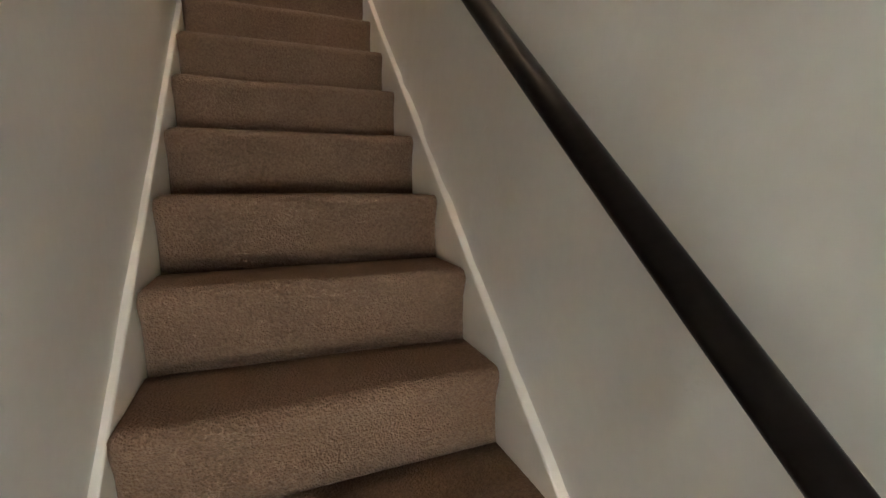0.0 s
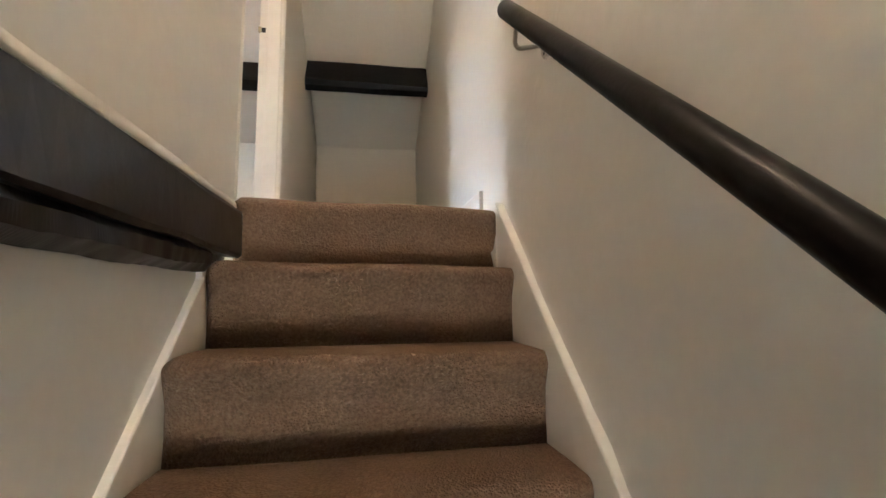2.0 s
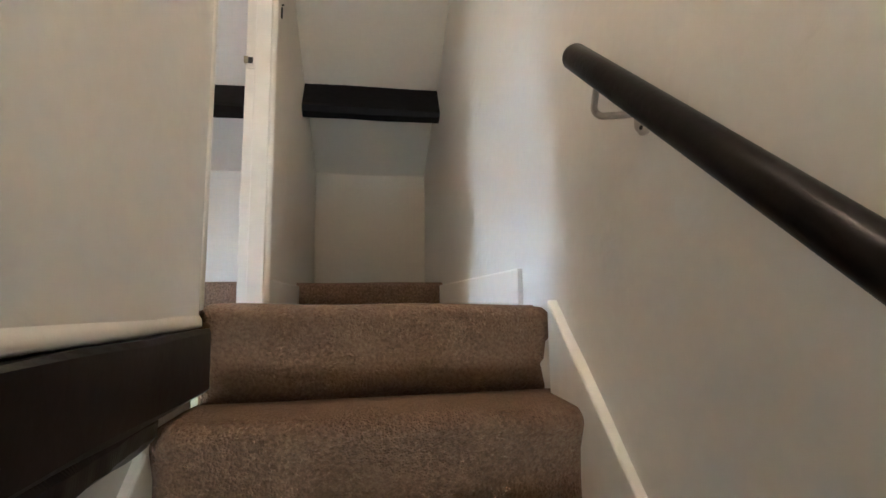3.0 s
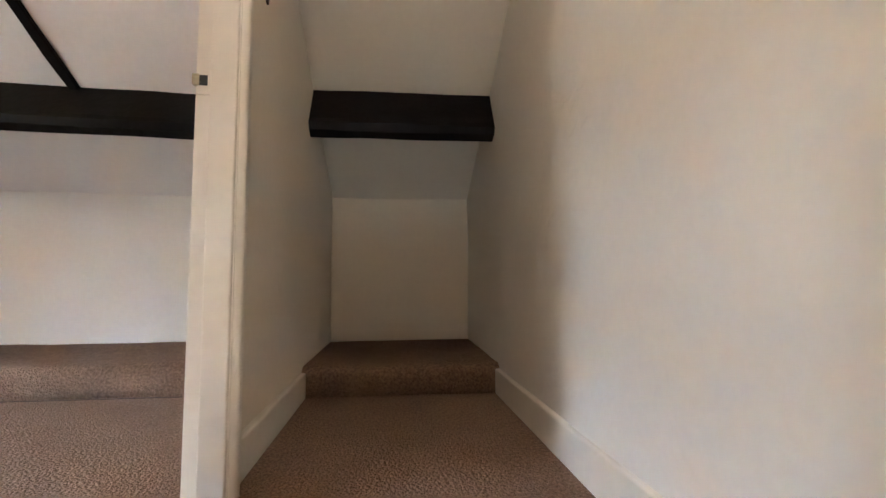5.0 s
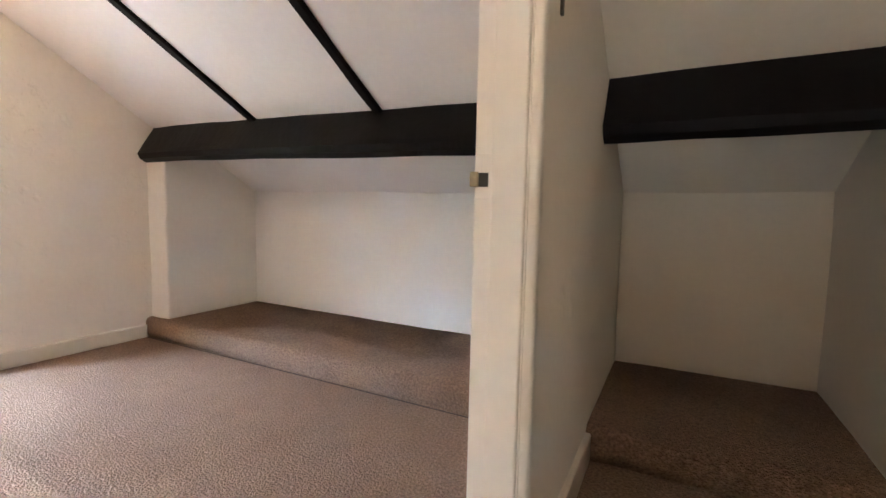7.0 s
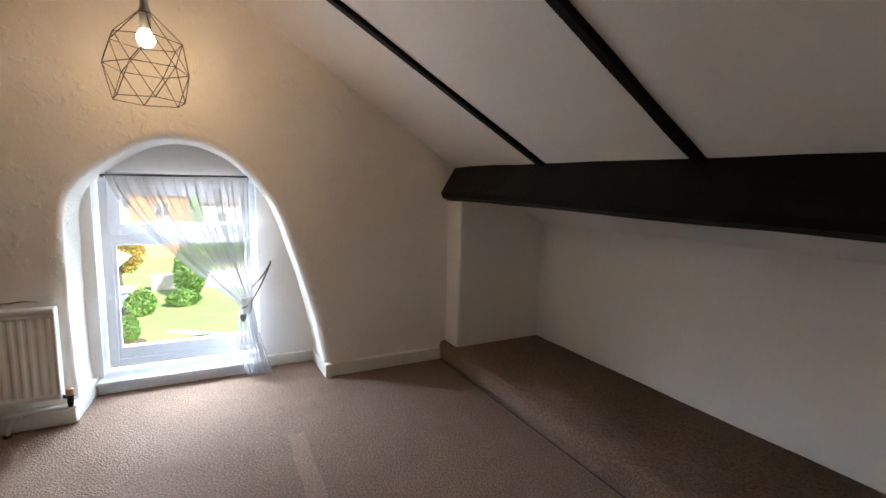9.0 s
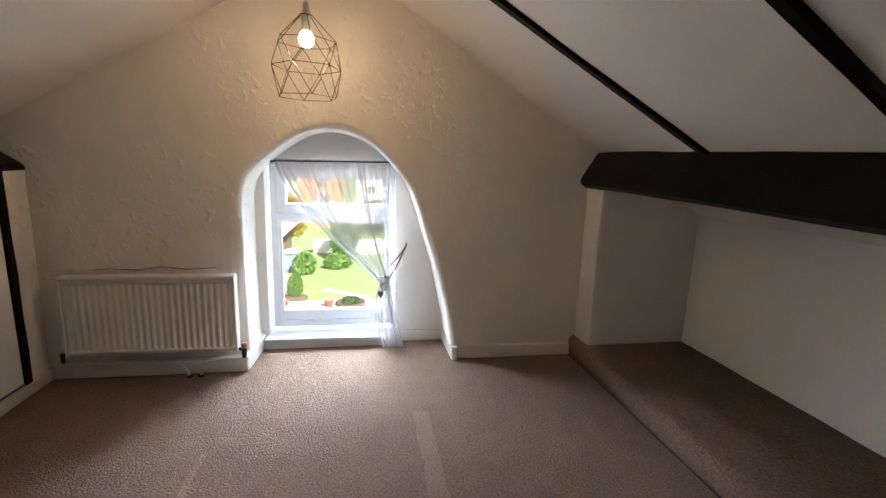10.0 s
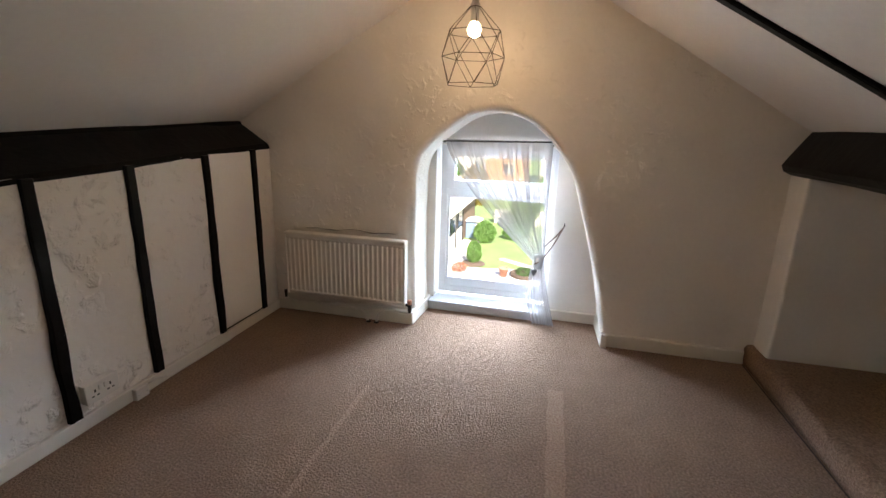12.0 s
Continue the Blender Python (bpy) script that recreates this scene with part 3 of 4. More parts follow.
# ---- roof timbers ----
def purlin(name, x0, x1, side, nose, label, under=True):
    """A dark purlin set square to the slope: top edge on the ceiling, nose towards the room, underside back to the slope."""
    s = 1 if side > 0 else -1
    top_y, nose_y, nose_z = nose
    bm = bmesh.new()
    rows, cuts = [], 40
    for i in range(cuts + 1):
        x = x0 + (x1 - x0) * i / cuts
        tz = slope_z(x, top_y)
        dz = tz - slope_z(x0, top_y)
        pts = [(top_y, tz + 0.03), (top_y, tz + 0.002), (nose_y + s * 0.012, nose_z + 0.022 + dz), (nose_y, nose_z + dz)]
        if under:
            pts += [(nose_y + s * 0.014, nose_z - 0.028 + dz), (nose_y + s * 0.054, nose_z - 0.048 + dz), (nose_y + s * 0.30, nose_z + 0.16 + dz)]
        else:
            pts += [(nose_y + s * 0.004, nose_z - 0.012 + dz), (nose_y + s * 0.12, nose_z - 0.012 + dz)]
        row = []
        for j, (y, z) in enumerate(pts):
            row.append(bm.verts.new((x, y + 0.005 * noise.noise((x * 4, j * 3.1, 0.2)), z + 0.005 * noise.noise((x * 4, j * 3.1, 6.2)))))
        rows.append(row)
    n = len(rows[0])
    for p, q in zip(rows, rows[1:]):
        for j in range(n):
            bm.faces.new((p[j], p[(j + 1) % n], q[(j + 1) % n], q[j]))
    bm.faces.new(rows[0])
    bm.faces.new(rows[-1])
    return tagged(mesh_object(name, bm, M_BEAM), label, "beam")


purlin("purlin_beam", -3.10, -0.462, 1, (1.640, 1.536, 1.137), "black painted timber purlin under the room's sloping ceiling")
purlin("purlin_beam", -0.400, 0.392, 1, (1.600, 1.499, 1.110), "black painted timber purlin across the landing")
purlin("purlin_beam", -3.10, -0.462, -1, (-1.635, -1.424, 1.124), "black painted timber purlin over the knee wall", False)


def rafter(x, lean, w, y0, y1):
    """A thin dark rafter lying on the ceiling slope."""
    bm = bmesh.new()
    rows = []
    for i in range(31):
        y = y0 + (y1 - y0) * i / 30
        xx = x + lean * (y0 - y) + 0.005 * noise.noise((y * 3, x, 0))
        z = slope_z(xx, y)
        ww = w / 2 + 0.003 * noise.noise((y * 7, x, 4))
        rows.append([bm.verts.new(c) for c in ((xx - ww, y, z + 0.03), (xx - ww, y, z - 0.018), (xx - ww * 0.8, y, z - 0.024), (xx + ww * 0.8, y, z - 0.024), (xx + ww, y, z - 0.018), (xx + ww, y, z + 0.03))])
    for a, b in zip(rows, rows[1:]):
        for k in range(6):
            bm.faces.new((a[k], a[(k + 1) % 6], b[(k + 1) % 6], b[k]))
    bm.faces.new(rows[0])
    bm.faces.new(rows[-1])
    return tagged(mesh_object("rafter", bm, M_BEAM), "thin black painted rafter on the white ceiling slope", "beam", "rafters of the eaves slope")


rafter(-2.185, -0.13, 0.046, 1.66, 0.06)
rafter(-1.380, -0.055, 0.042, 1.66, 0.06)

for x in (-1.588, -2.000, -2.455, -2.856):
    bm = bmesh.new()
    rows = []
    for i in range(24):
        z = 0.068 + (1.052 - 0.045 * (x + 3.0)) * i / 23
        xx = x + 0.006 * noise.noise((z * 4, x, 0))
        w = 0.024 + 0.004 * noise.noise((z * 9, x, 3))
        rows.append([bm.verts.new(c) for c in ((xx - w, KNEE - 0.03, z), (xx - w, KNEE + 0.014, z), (xx - w + 0.005, KNEE + 0.020, z), (xx + w - 0.005, KNEE + 0.020, z), (xx + w, KNEE + 0.014, z), (xx + w, KNEE - 0.03, z))])
    for a, b in zip(rows, rows[1:]):
        for k in range(6):
            bm.faces.new((a[k], a[(k + 1) % 6], b[(k + 1) % 6], b[k]))
    bm.faces.new(rows[0])
    bm.faces.new(rows[-1])
    tagged(mesh_object("wall_stud", bm, M_BEAM), "black painted upright timber stud on the knee wall", "stud", "studs of the knee wall")

# ---- the stairs ----
NOSE = [0.0, -0.178, -0.384, -0.558, -0.765, -0.985, -1.192, -1.408, -1.61, -1.81, -2.01, -2.21, -2.41, -2.61]
SKEW = [-0.01, -0.010, -0.012, -0.008, 0.012, 0.02, 0.018, -0.010, 0, 0, 0, 0, 0, 0]
LIFT = [0.013, 0.013, 0.009, 0.013, 0.014, 0.012, 0.006, 0.0, 0, 0, 0, 0, 0, 0]   # how far the wall end of each tread rides up
staircase = thing("staircase", "steep straight staircase covered in brown carpet", "stairs")


def step_mesh(k):
    y, z = NOSE[k], -RISE * k
    back = NOSE[k - 1] + 0.035 if k else 0.131
    prof = [(back, z - 0.03), (back, z)]
    r = 0.024
    prof.append((y + 0.10, z + 0.001))
    for i in range(9):
        a = math.pi / 2 + (math.pi * 0.62) * i / 8
        prof.append((y + r + r * math.cos(a), z - r + r * math.sin(a)))
    prof += [(y + 0.018, z - 0.075), (y + 0.022, z - 0.13), (y + 0.020, z - RISE - 0.005), (y + 0.10, z - RISE - 0.005), (y + 0.10, z - 0.03)]
    bm = bmesh.new()
    nx = 44
    rings = []
    for i in range(nx + 1):
        x = -0.362 + 0.758 * i / nx
        s = i / nx
        edge = 0.012 * (max(0, abs(2 * s - 1) - 0.93) / 0.07) ** 2
        ring = []
        for j, (py, pz) in enumerate(prof):
            nosey = 1 if 2 <= j <= 14 else 0
            w = 0.005 * noise.noise((x * 4, k * 5.0, 0.0)) * nosey
            u = 0.006 * noise.noise((x * 5, k * 3.0, j * 0.15)) * nosey
            ring.append(bm.verts.new((x, py + u + (edge + SKEW[k] * (1 - 2 * s)) * nosey, pz + w - edge * nosey + LIFT[k] * (1 - s) * (0 if j < 2 else 1 if j < 12 else (0.8, 0.4, 0, 0, 0)[j - 12]))))
        rings.append(ring)
    n = len(prof)
    for a, b in zip(rings, rings[1:]):
        for j in range(n):
            bm.faces.new((a[j], a[(j + 1) % n], b[(j + 1) % n], b[j]))
    bm.faces.new(rings[0])
    bm.faces.new(rings[-1])
    return bm


for k in range(14):
    part("step", step_mesh(k), M_STAIRCARPET, staircase, smooth=True)
for side, face, wall in ((1, 0.373, STAIR_R + 0.012), (-1, -0.358, STAIR_L - 0.012)):
    # wall string: white board beside the steps, rising parallel to the flight
    up = 0.024 if side > 0 else -0.036
    line = lambda y: 0.935 * y + up
    y_top = -0.012 if side > 0 else -0.19
    pts = [(y_top, line(y_top) - 0.33), (y_top, line(y_top)), (-2.7, line(-2.7)), (-2.7, line(-2.7) - 0.33)]
    bm = prism(pts, "x", min(face, wall), max(face, wall), bevel=0.004)
    part("wall_string", bm, M_TRIM, staircase, "white gloss painted string board")
part("wall_string", box(-0.392, -0.362, -0.20, -0.01, -0.40, -0.172, bevel=0.003), M_TRIM, staircase, "white gloss painted string board")

# the dark timbers on the wall beside the stairs
bm = prism([(-0.37, -0.034), (-0.334, -0.036), (-0.328, -0.044), (-0.328, -0.150), (-0.334, -0.158), (-0.37, -0.158)], "y", -2.6, -0.020, cuts=60, wobble=0.005, seed=2)
tagged(mesh_object("trimmer_beam", bm, M_WORN), "dark varnished floor beam along the stair wall", "beam")
bm = prism([(-0.40, -0.150), (-0.352, -0.150), (-0.340, -0.170), (-0.342, -0.192), (-0.362, -0.208), (-0.40, -0.208)], "y", -2.6, -0.196, cuts=420, wobble=0.011, seed=5, ragged=0.002)
tagged(mesh_object("trimmer_beam", bm, M_WORN), "worn dark lower beam with chipped varnish along the stair wall", "beam")
bm = prism([(-0.40, -1.030), (-0.378, -1.032), (-0.350, -1.030), (-0.332, -1.016), (-0.328, -0.966), (-0.334, -0.958), (-0.40, -0.958)], "z", -0.361, -0.155, cuts=60, wobble=0.006, seed=8, ragged=0.003)
tagged(mesh_object("timber_post", bm, M_WORN), "short dark timber post below the stair beam", "post")

# handrail
handrail = thing("handrail", "dark varnished round wooden handrail on the stair wall", "handrail")
ry = lambda y: 0.448 + 0.915 * (y + 0.27) - 0.006 * math.sin(math.pi * min(1, max(0, (-0.95 - y) / 1.2)))   # it sags a little in mid span
pts = [(0.334, -0.270, ry(-0.270)), (0.334, -0.273, ry(-0.273))] + [(0.334, -0.278 - 0.1 * i, ry(-0.278 - 0.1 * i)) for i in range(26)]
part("rail", tube(pts, [0.0165, 0.0205] + [0.0228] * 26, 20), M_RAIL, handrail, smooth=True)
for y in (-0.345,):
    z = ry(y)
    bracket = part("bracket", tube(bend([(0.334, y - 0.004, z - 0.02), (0.336, y + 0.016, z - 0.060), (0.345, y + 0.016, z - 0.070), (0.372, y - 0.012, z - 0.078), (0.396, y - 0.030, z - 0.080)], 3), 0.0056, 8), M_SHADED_CREAM, handrail, "cream painted metal bracket", True)
    part("plate", prism([(y - 0.052, z - 0.108), (y - 0.040, z - 0.118), (y - 0.024, z - 0.116), (y - 0.012, z - 0.100), (y - 0.012, z - 0.078), (y - 0.024, z - 0.062), (y - 0.044, z - 0.064), (y - 0.052, z - 0.080)], "x", 0.387, 0.397, bevel=0.003), M_SHADED_CREAM, bracket)
    for dz in (-0.072, -0.106):
        part("screw", tube([(0.389, y - 0.032, z + dz), (0.3855, y - 0.032, z + dz)], 0.0035, 8), M_DARKMETAL, bracket)

# ---- window ----
WX = -3.50
window = thing("window_1", "white plastic window with a fixed lower pane and a top light", "window", kind="structure")


def frame_bars(bm, y0, y1, z0, z1, t, x0, x1, bev=0.005):
    add_box(bm, x0, x1, y0, y0 + t, z0, z1, bev)
    add_box(bm, x0, x1, y1 - t, y1, z0, z1, bev)
    add_box(bm, x0 + 0.001, x1 - 0.001, y0 + t - 0.003, y1 - t + 0.003, z0, z0 + t, bev)
    add_box(bm, x0 + 0.001, x1 - 0.001, y0 + t - 0.003, y1 - t + 0.003, z1 - t, z1, bev)
    return bm


bm = frame_bars(bmesh.new(), -0.375, 0.428, 0.085, 1.166, 0.050, WX - 0.07, WX)
add_box(bm, WX - 0.069, WX - 0.001, -0.33, 0.385, 0.815, 0.868, 0.004)
part("window_frame", bm, M_UPVC, window)
sash = part("sash", frame_bars(bmesh.new(), -0.335, 0.402, 0.862, 1.150, 0.062, WX - 0.06, WX + 0.014), M_UPVC, window, "white opening top light")
part("pane", box(WX - 0.035, WX - 0.030, -0.28, 0.36, 0.915, 1.095), M_GLASS, sash).visible_shadow = False
part("pane", box(WX - 0.040, WX - 0.035, -0.335, 0.395, 0.12, 0.83), M_GLASS, window).visible_shadow = False
part("glazing_bead", frame_bars(bmesh.new(), -0.330, 0.383, 0.132, 0.822, 0.022, WX - 0.03, WX - 0.008, 0.004), M_UPVC, window)
part("glazing_bead", box(WX - 0.05, WX - 0.004, -0.33, 0.385, 0.130, 0.205, bevel=0.01), M_UPVC, window)
sill = thing("window_sill", "white painted window board on a low upstand", "window sill", kind="structure")
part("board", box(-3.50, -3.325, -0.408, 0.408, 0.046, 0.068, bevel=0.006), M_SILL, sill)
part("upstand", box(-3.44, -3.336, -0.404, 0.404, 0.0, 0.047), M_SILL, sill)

# ---- curtain, rod and tieback ----
curtain_rod = thing("curtain_rod", "thin black metal curtain rod across the arched recess", "curtain rod")
ROD_X, ROD_Z = -3.36, 1.196
part("rod", tube([(ROD_X, -0.345, ROD_Z - 0.004), (ROD_X, 0.40, ROD_Z + 0.012)], 0.0055, 8), M_DARKMETAL, curtain_rod, smooth=True)
for y in (-0.352, 0.404):
    part("finial", lathe([(0.004, -0.012), (0.011, -0.006), (0.013, 0.0), (0.010, 0.007), (0.004, 0.012)], (ROD_X, y, ROD_Z + (0.012 if y > 0 else -0.004)), 12), M_DARKMETAL, curtain_rod, smooth=True)
    part("bracket", box(RECESS - 0.005, ROD_X + 0.004, y + (0.02 if y < 0 else -0.024), y + (0.024 if y < 0 else -0.02), ROD_Z - 0.016, ROD_Z + 0.012, bevel=0.001), M_DARKMETAL, curtain_rod)

TIE = Vector((-3.335, 0.352, 0.435))


def curtain_mesh():
    """A sheer panel gathered on the rod: single cloth between narrow pleats of several layers, all swept to the tieback, then falling to the floor."""
    bm = bmesh.new()
    rng = random.Random(12)
    pleats = 17
    cuts = [0.0]
    for k in range(pleats):
        cuts.append(cuts[-1] + rng.uniform(0.45, 1.6))
    cuts = [c / cuts[-1] for c in cuts]
    columns = []                                    # place along the rod, sideways turn of the pleat, layer
    for a, b in zip(cuts, cuts[1:]):
        columns += [(a, 0.0, 0), ((a + b) / 2, 0.0, 0), (b, 0.0, 0)]
        w = rng.uniform(0.005, 0.015)
        columns += [(b, -w, 1), (b, 0.1 * w, 2), (b, -0.8 * w, 3), (b, 0.0, 4)]
    nt, nb = 44, 20
    grid = []
    for s, turn, layer in columns:
        col = []
        top_y = -0.310 + 0.690 * s
        bow = 0.006 * math.sin(s * 37)
        for j in range(nt + 1):
            t = j / nt
            tie_y, tie_z = TIE.y - 0.035 + 0.07 * s, TIE.z + 0.015 * s
            ease = t ** (1.28 + 0.3 * s)
            y = top_y + (tie_y - top_y) * ease + bow * math.sin(t * math.pi)
            z = ROD_Z - 0.004 - (ROD_Z - 0.004 - tie_z) * (t ** (0.93 + 0.05 * s))
            x = ROD_X + 0.012 + 0.0016 * layer + 0.030 * t + 0.012 * math.sin(t * 3) + 0.004 * math.sin(s * 60) * (1 - t)
            col.append(bm.verts.new((x, y + turn * (1 - 0.45 * ease), z)))
        for j in range(1, nb + 1):
            t = j / nb
            spread = 0.01 + 0.035 * smooth01(t)
            y = TIE.y - 0.035 + 0.07 * s + 0.075 * t ** 1.3 + (s - 0.5) * spread * t + (-0.05 * math.sin(t * 2.6) * max(0, 0.35 - s) * 3)
            z = TIE.z + 0.015 * s - (TIE.z + 0.015 * s - 0.004) * t
            x = TIE.x + 0.02 + 0.0016 * layer + 0.010 * math.sin(s * 60) * t + 0.03 * t
            col.append(bm.verts.new((x, y + turn * 0.45, z)))
        grid.append(col)
    for a, b in zip(grid, grid[1:]):
        for j in range(len(a) - 1):
            bm.faces.new((a[j], a[j + 1], b[j + 1], b[j]))
    return bm


curtain = thing("curtain", "sheer white voile curtain tied back to one side", "curtain")
part("voile", curtain_mesh(), M_SHEER, curtain)
part("heading", prism([(ROD_X - 0.016, ROD_Z - 0.014), (ROD_X - 0.008, ROD_Z - 0.014), (ROD_X - 0.008, ROD_Z + 0.012), (ROD_X - 0.016, ROD_Z + 0.012)], "y", -0.312, 0.375, cuts=60, wobble=0.003, seed=3), M_SHEER, curtain, "gathered heading of the voile", True)
part("tied_gather", lathe([(0.018, -0.05), (0.026, -0.03), (0.030, 0.0), (0.034, 0.03), (0.028, 0.05)], (TIE.x + 0.02, TIE.y, TIE.z), 14), M_SHEER, curtain, smooth=True)

tieback = thing("curtain_tieback", "grey-brown rope tieback with a grey heart charm", "tieback")
hook = (RECESS + 0.012, 0.497, 0.668)
part("rope", tube(bend([hook, (-3.36, 0.43, 0.53), (TIE.x + 0.045, TIE.y + 0.012, TIE.z + 0.012), (TIE.x + 0.055, TIE.y - 0.03, TIE.z - 0.01)]), 0.005, 7), M_ROPE, tieback, smooth=True)
part("rope", tube(bend([hook, (-3.38, 0.45, 0.60), (TIE.x - 0.02, TIE.y + 0.03, TIE.z + 0.10), (TIE.x - 0.03, TIE.y, TIE.z + 0.05)]), 0.005, 7), M_ROPE, tieback, smooth=True)
part("wall_hook", tube([(RECESS - 0.004, 0.497, 0.672), (RECESS + 0.02, 0.497, 0.672), (RECESS + 0.026, 0.497, 0.69)], 0.004, 6), M_DARKMETAL, tieback)
heart = [(0.0, -0.034), (0.014, -0.014), (0.020, 0.004), (0.017, 0.016), (0.009, 0.019), (0.0, 0.011), (-0.009, 0.019), (-0.017, 0.016), (-0.020, 0.004), (-0.014, -0.014)]
part("heart_charm", prism([(0.327 + a, 0.378 + b) for a, b in heart], "x", TIE.x + 0.055, TIE.x + 0.065, bevel=0.002), M_HEART, tieback, "grey painted wooden heart")

# ---- pendant lamp ----
LX, LY = -2.60, -0.018
pendant = thing("pendant_lamp", "geometric bronze wire cage pendant with a lit bulb", "pendant lamp", (LX, LY, 1.47))
pendant_origin = Matrix.Translation((-LX, -LY, -1.47))


def lamp_part(name, bm, mat, label=""):
    bmesh.ops.transform(bm, matrix=pendant_origin, verts=bm.verts)
    return part(name, bm, mat, pendant, label, True)


lamp_part("ceiling_rose", lathe([(0.045, 0.03), (0.045, 0.0), (0.038, -0.02), (0.008, -0.03)], (LX, LY, 2.215), 16), M_PLASTIC, "white plastic ceiling rose")
lamp_part("cord", tube([(LX, LY, 2.20), (LX, LY, 1.84)], 0.0035, 8), M_PLASTIC, "white flex")
lamp_part("lamp_holder", lathe([(0.006, 0.052), (0.014, 0.045), (0.016, 0.02), (0.022, 0.012), (0.022, -0.004), (0.019, -0.012), (0.019, -0.058), (0.015, -0.062)], (LX, LY, 1.805), 16), M_PLASTIC, "white lamp holder")
lamp_part("bulb", lathe([(0.017, 0.032), (0.026, 0.022), (0.032, 0.008), (0.033, -0.004), (0.030, -0.016), (0.022, -0.027), (0.010, -0.033), (0.002, -0.034)], (LX, LY, 1.712), 18), M_BULB, "glowing warm bulb")
tiers = [[(LX + r * math.cos(a), LY + r * math.sin(a), z) for a in (math.pi * (k + off) / 3 + 0.25 for k in range(6))] for r, z, off in ((0.026, 1.806, 0), (0.130, 1.700, 0), (0.146, 1.596, 0.5), (0.130, 1.474, 0))]
for t in range(4):
    ring = tiers[t]
    for k in range(6):
        lamp_part("wire", tube([ring[k], ring[(k + 1) % 6]], 0.0018, 6), M_WIRE)
        if t == 0:
            lamp_part("wire", tube([ring[k], tiers[1][k]], 0.0018, 6), M_WIRE)
        elif t == 1:
            lamp_part("wire", tube([ring[k], tiers[2][k]], 0.0018, 6), M_WIRE)
            lamp_part("wire", tube([ring[(k + 1) % 6], tiers[2][k]], 0.0018, 6), M_WIRE)
        elif t == 2:
            lamp_part("wire", tube([ring[k], tiers[3][k]], 0.0018, 6), M_WIRE)
            lamp_part("wire", tube([ring[k], tiers[3][(k + 1) % 6]], 0.0018, 6), M_WIRE)

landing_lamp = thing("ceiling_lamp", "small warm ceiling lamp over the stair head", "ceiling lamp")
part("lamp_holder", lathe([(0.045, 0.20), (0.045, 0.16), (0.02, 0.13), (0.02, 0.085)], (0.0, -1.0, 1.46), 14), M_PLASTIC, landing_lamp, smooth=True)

# ---- radiator ----
RX, RY0, RY1, RZ0, RZ1 = -2.950, -1.306, -0.462, 0.152, 0.585
radiator = thing("radiator", "white enamelled panel radiator with vertical flutes", "radiator")


def flutes():
    bm = bmesh.new()
    n_fl, per = 25, 8
    cols = []
    for i in range(n_fl * per + 1):
        y = RY0 + 0.012 + (RY1 - RY0 - 0.024) * i / (n_fl * per)
        ph = (i % per) / per
        d = 0.0045 * smooth01(min(ph, 1 - ph) * 4 - 0.5)
        col = []
        for k, z in enumerate((RZ0 + 0.004, RZ0 + 0.022, RZ0 + 0.034, RZ1 - 0.048, RZ1 - 0.036, RZ1 - 0.010)):
            f = 1 if 2 <= k <= 3 else 0
            col.append(bm.verts.new((RX - 0.013 + d * f + (0.008 if k in (1, 4, 5) else 0), y, z)))
        col.append(bm.verts.new((RX - 0.028, y, RZ1 - 0.010)))
        col.append(bm.verts.new((RX - 0.028, y, RZ0 + 0.004)))
        cols.append(col)
    for a, b in zip(cols, cols[1:]):
        m = len(a)
        for j in range(m):
            bm.faces.new((a[j], a[(j + 1) % m], b[(j + 1) % m], b[j]))
    bm.faces.new(cols[0])
    bm.faces.new(cols[-1])
    return bm


part("panel", flutes(), M_RAD, radiator)
part("back_panel", box(RX - 0.062, RX - 0.05, RY0 + 0.015, RY1 - 0.015, RZ0 + 0.01, RZ1 - 0.02, bevel=0.003), M_RAD, radiator)
part("top_grille", box(RX - 0.064, RX + 0.001, RY0, RY1, RZ1 - 0.022, RZ1, bevel=0.007, segments=3), M_RAD, radiator)
for y in (RY0, RY1 - 0.010):
    part("side_panel", box(RX - 0.062, RX - 0.002, y, y + 0.010, RZ0, RZ1 - 0.012, bevel=0.004), M_RAD, radiator)
for y in (-1.15, -0.62):
    part("wall_bracket", box(-3.10, RX - 0.055, y, y + 0.03, 0.2, 0.5, bevel=0.003), M_RAD, radiator)
valve = part("lockshield_valve", lathe([(0.008, -0.03), (0.010, -0.022), (0.010, 0.004), (0.012, 0.006), (0.012, 0.020), (0.008, 0.023)], (RX - 0.03, RY0 - 0.028, 0.142), 12), M_DARKMETAL, radiator, "dark lockshield valve", True)
part("union", tube([(RX - 0.03, RY0 - 0.03, 0.155), (RX - 0.03, RY0 + 0.012, 0.165)], 0.009, 8), M_DARKMETAL, valve, smooth=True)
valve = part("thermostatic_valve", lathe([(0.009, -0.045), (0.013, -0.03), (0.013, 0.0), (0.016, 0.003), (0.016, 0.012)], (RX - 0.03, RY1 + 0.026, 0.150), 12), M_DARKMETAL, radiator, "dark metal radiator valve", True)
part("valve_cap", lathe([(0.013, 0.012), (0.016, 0.016), (0.016, 0.040), (0.012, 0.044)], (RX - 0.03, RY1 + 0.026, 0.150), 12), M_COPPER, valve, "copper-coloured cap", True)
part("union", tube([(RX - 0.03, RY1 + 0.03, 0.150), (RX - 0.03, RY1 - 0.015, 0.163)], 0.009, 8), M_DARKMETAL, valve, smooth=True)
PX = -2.990
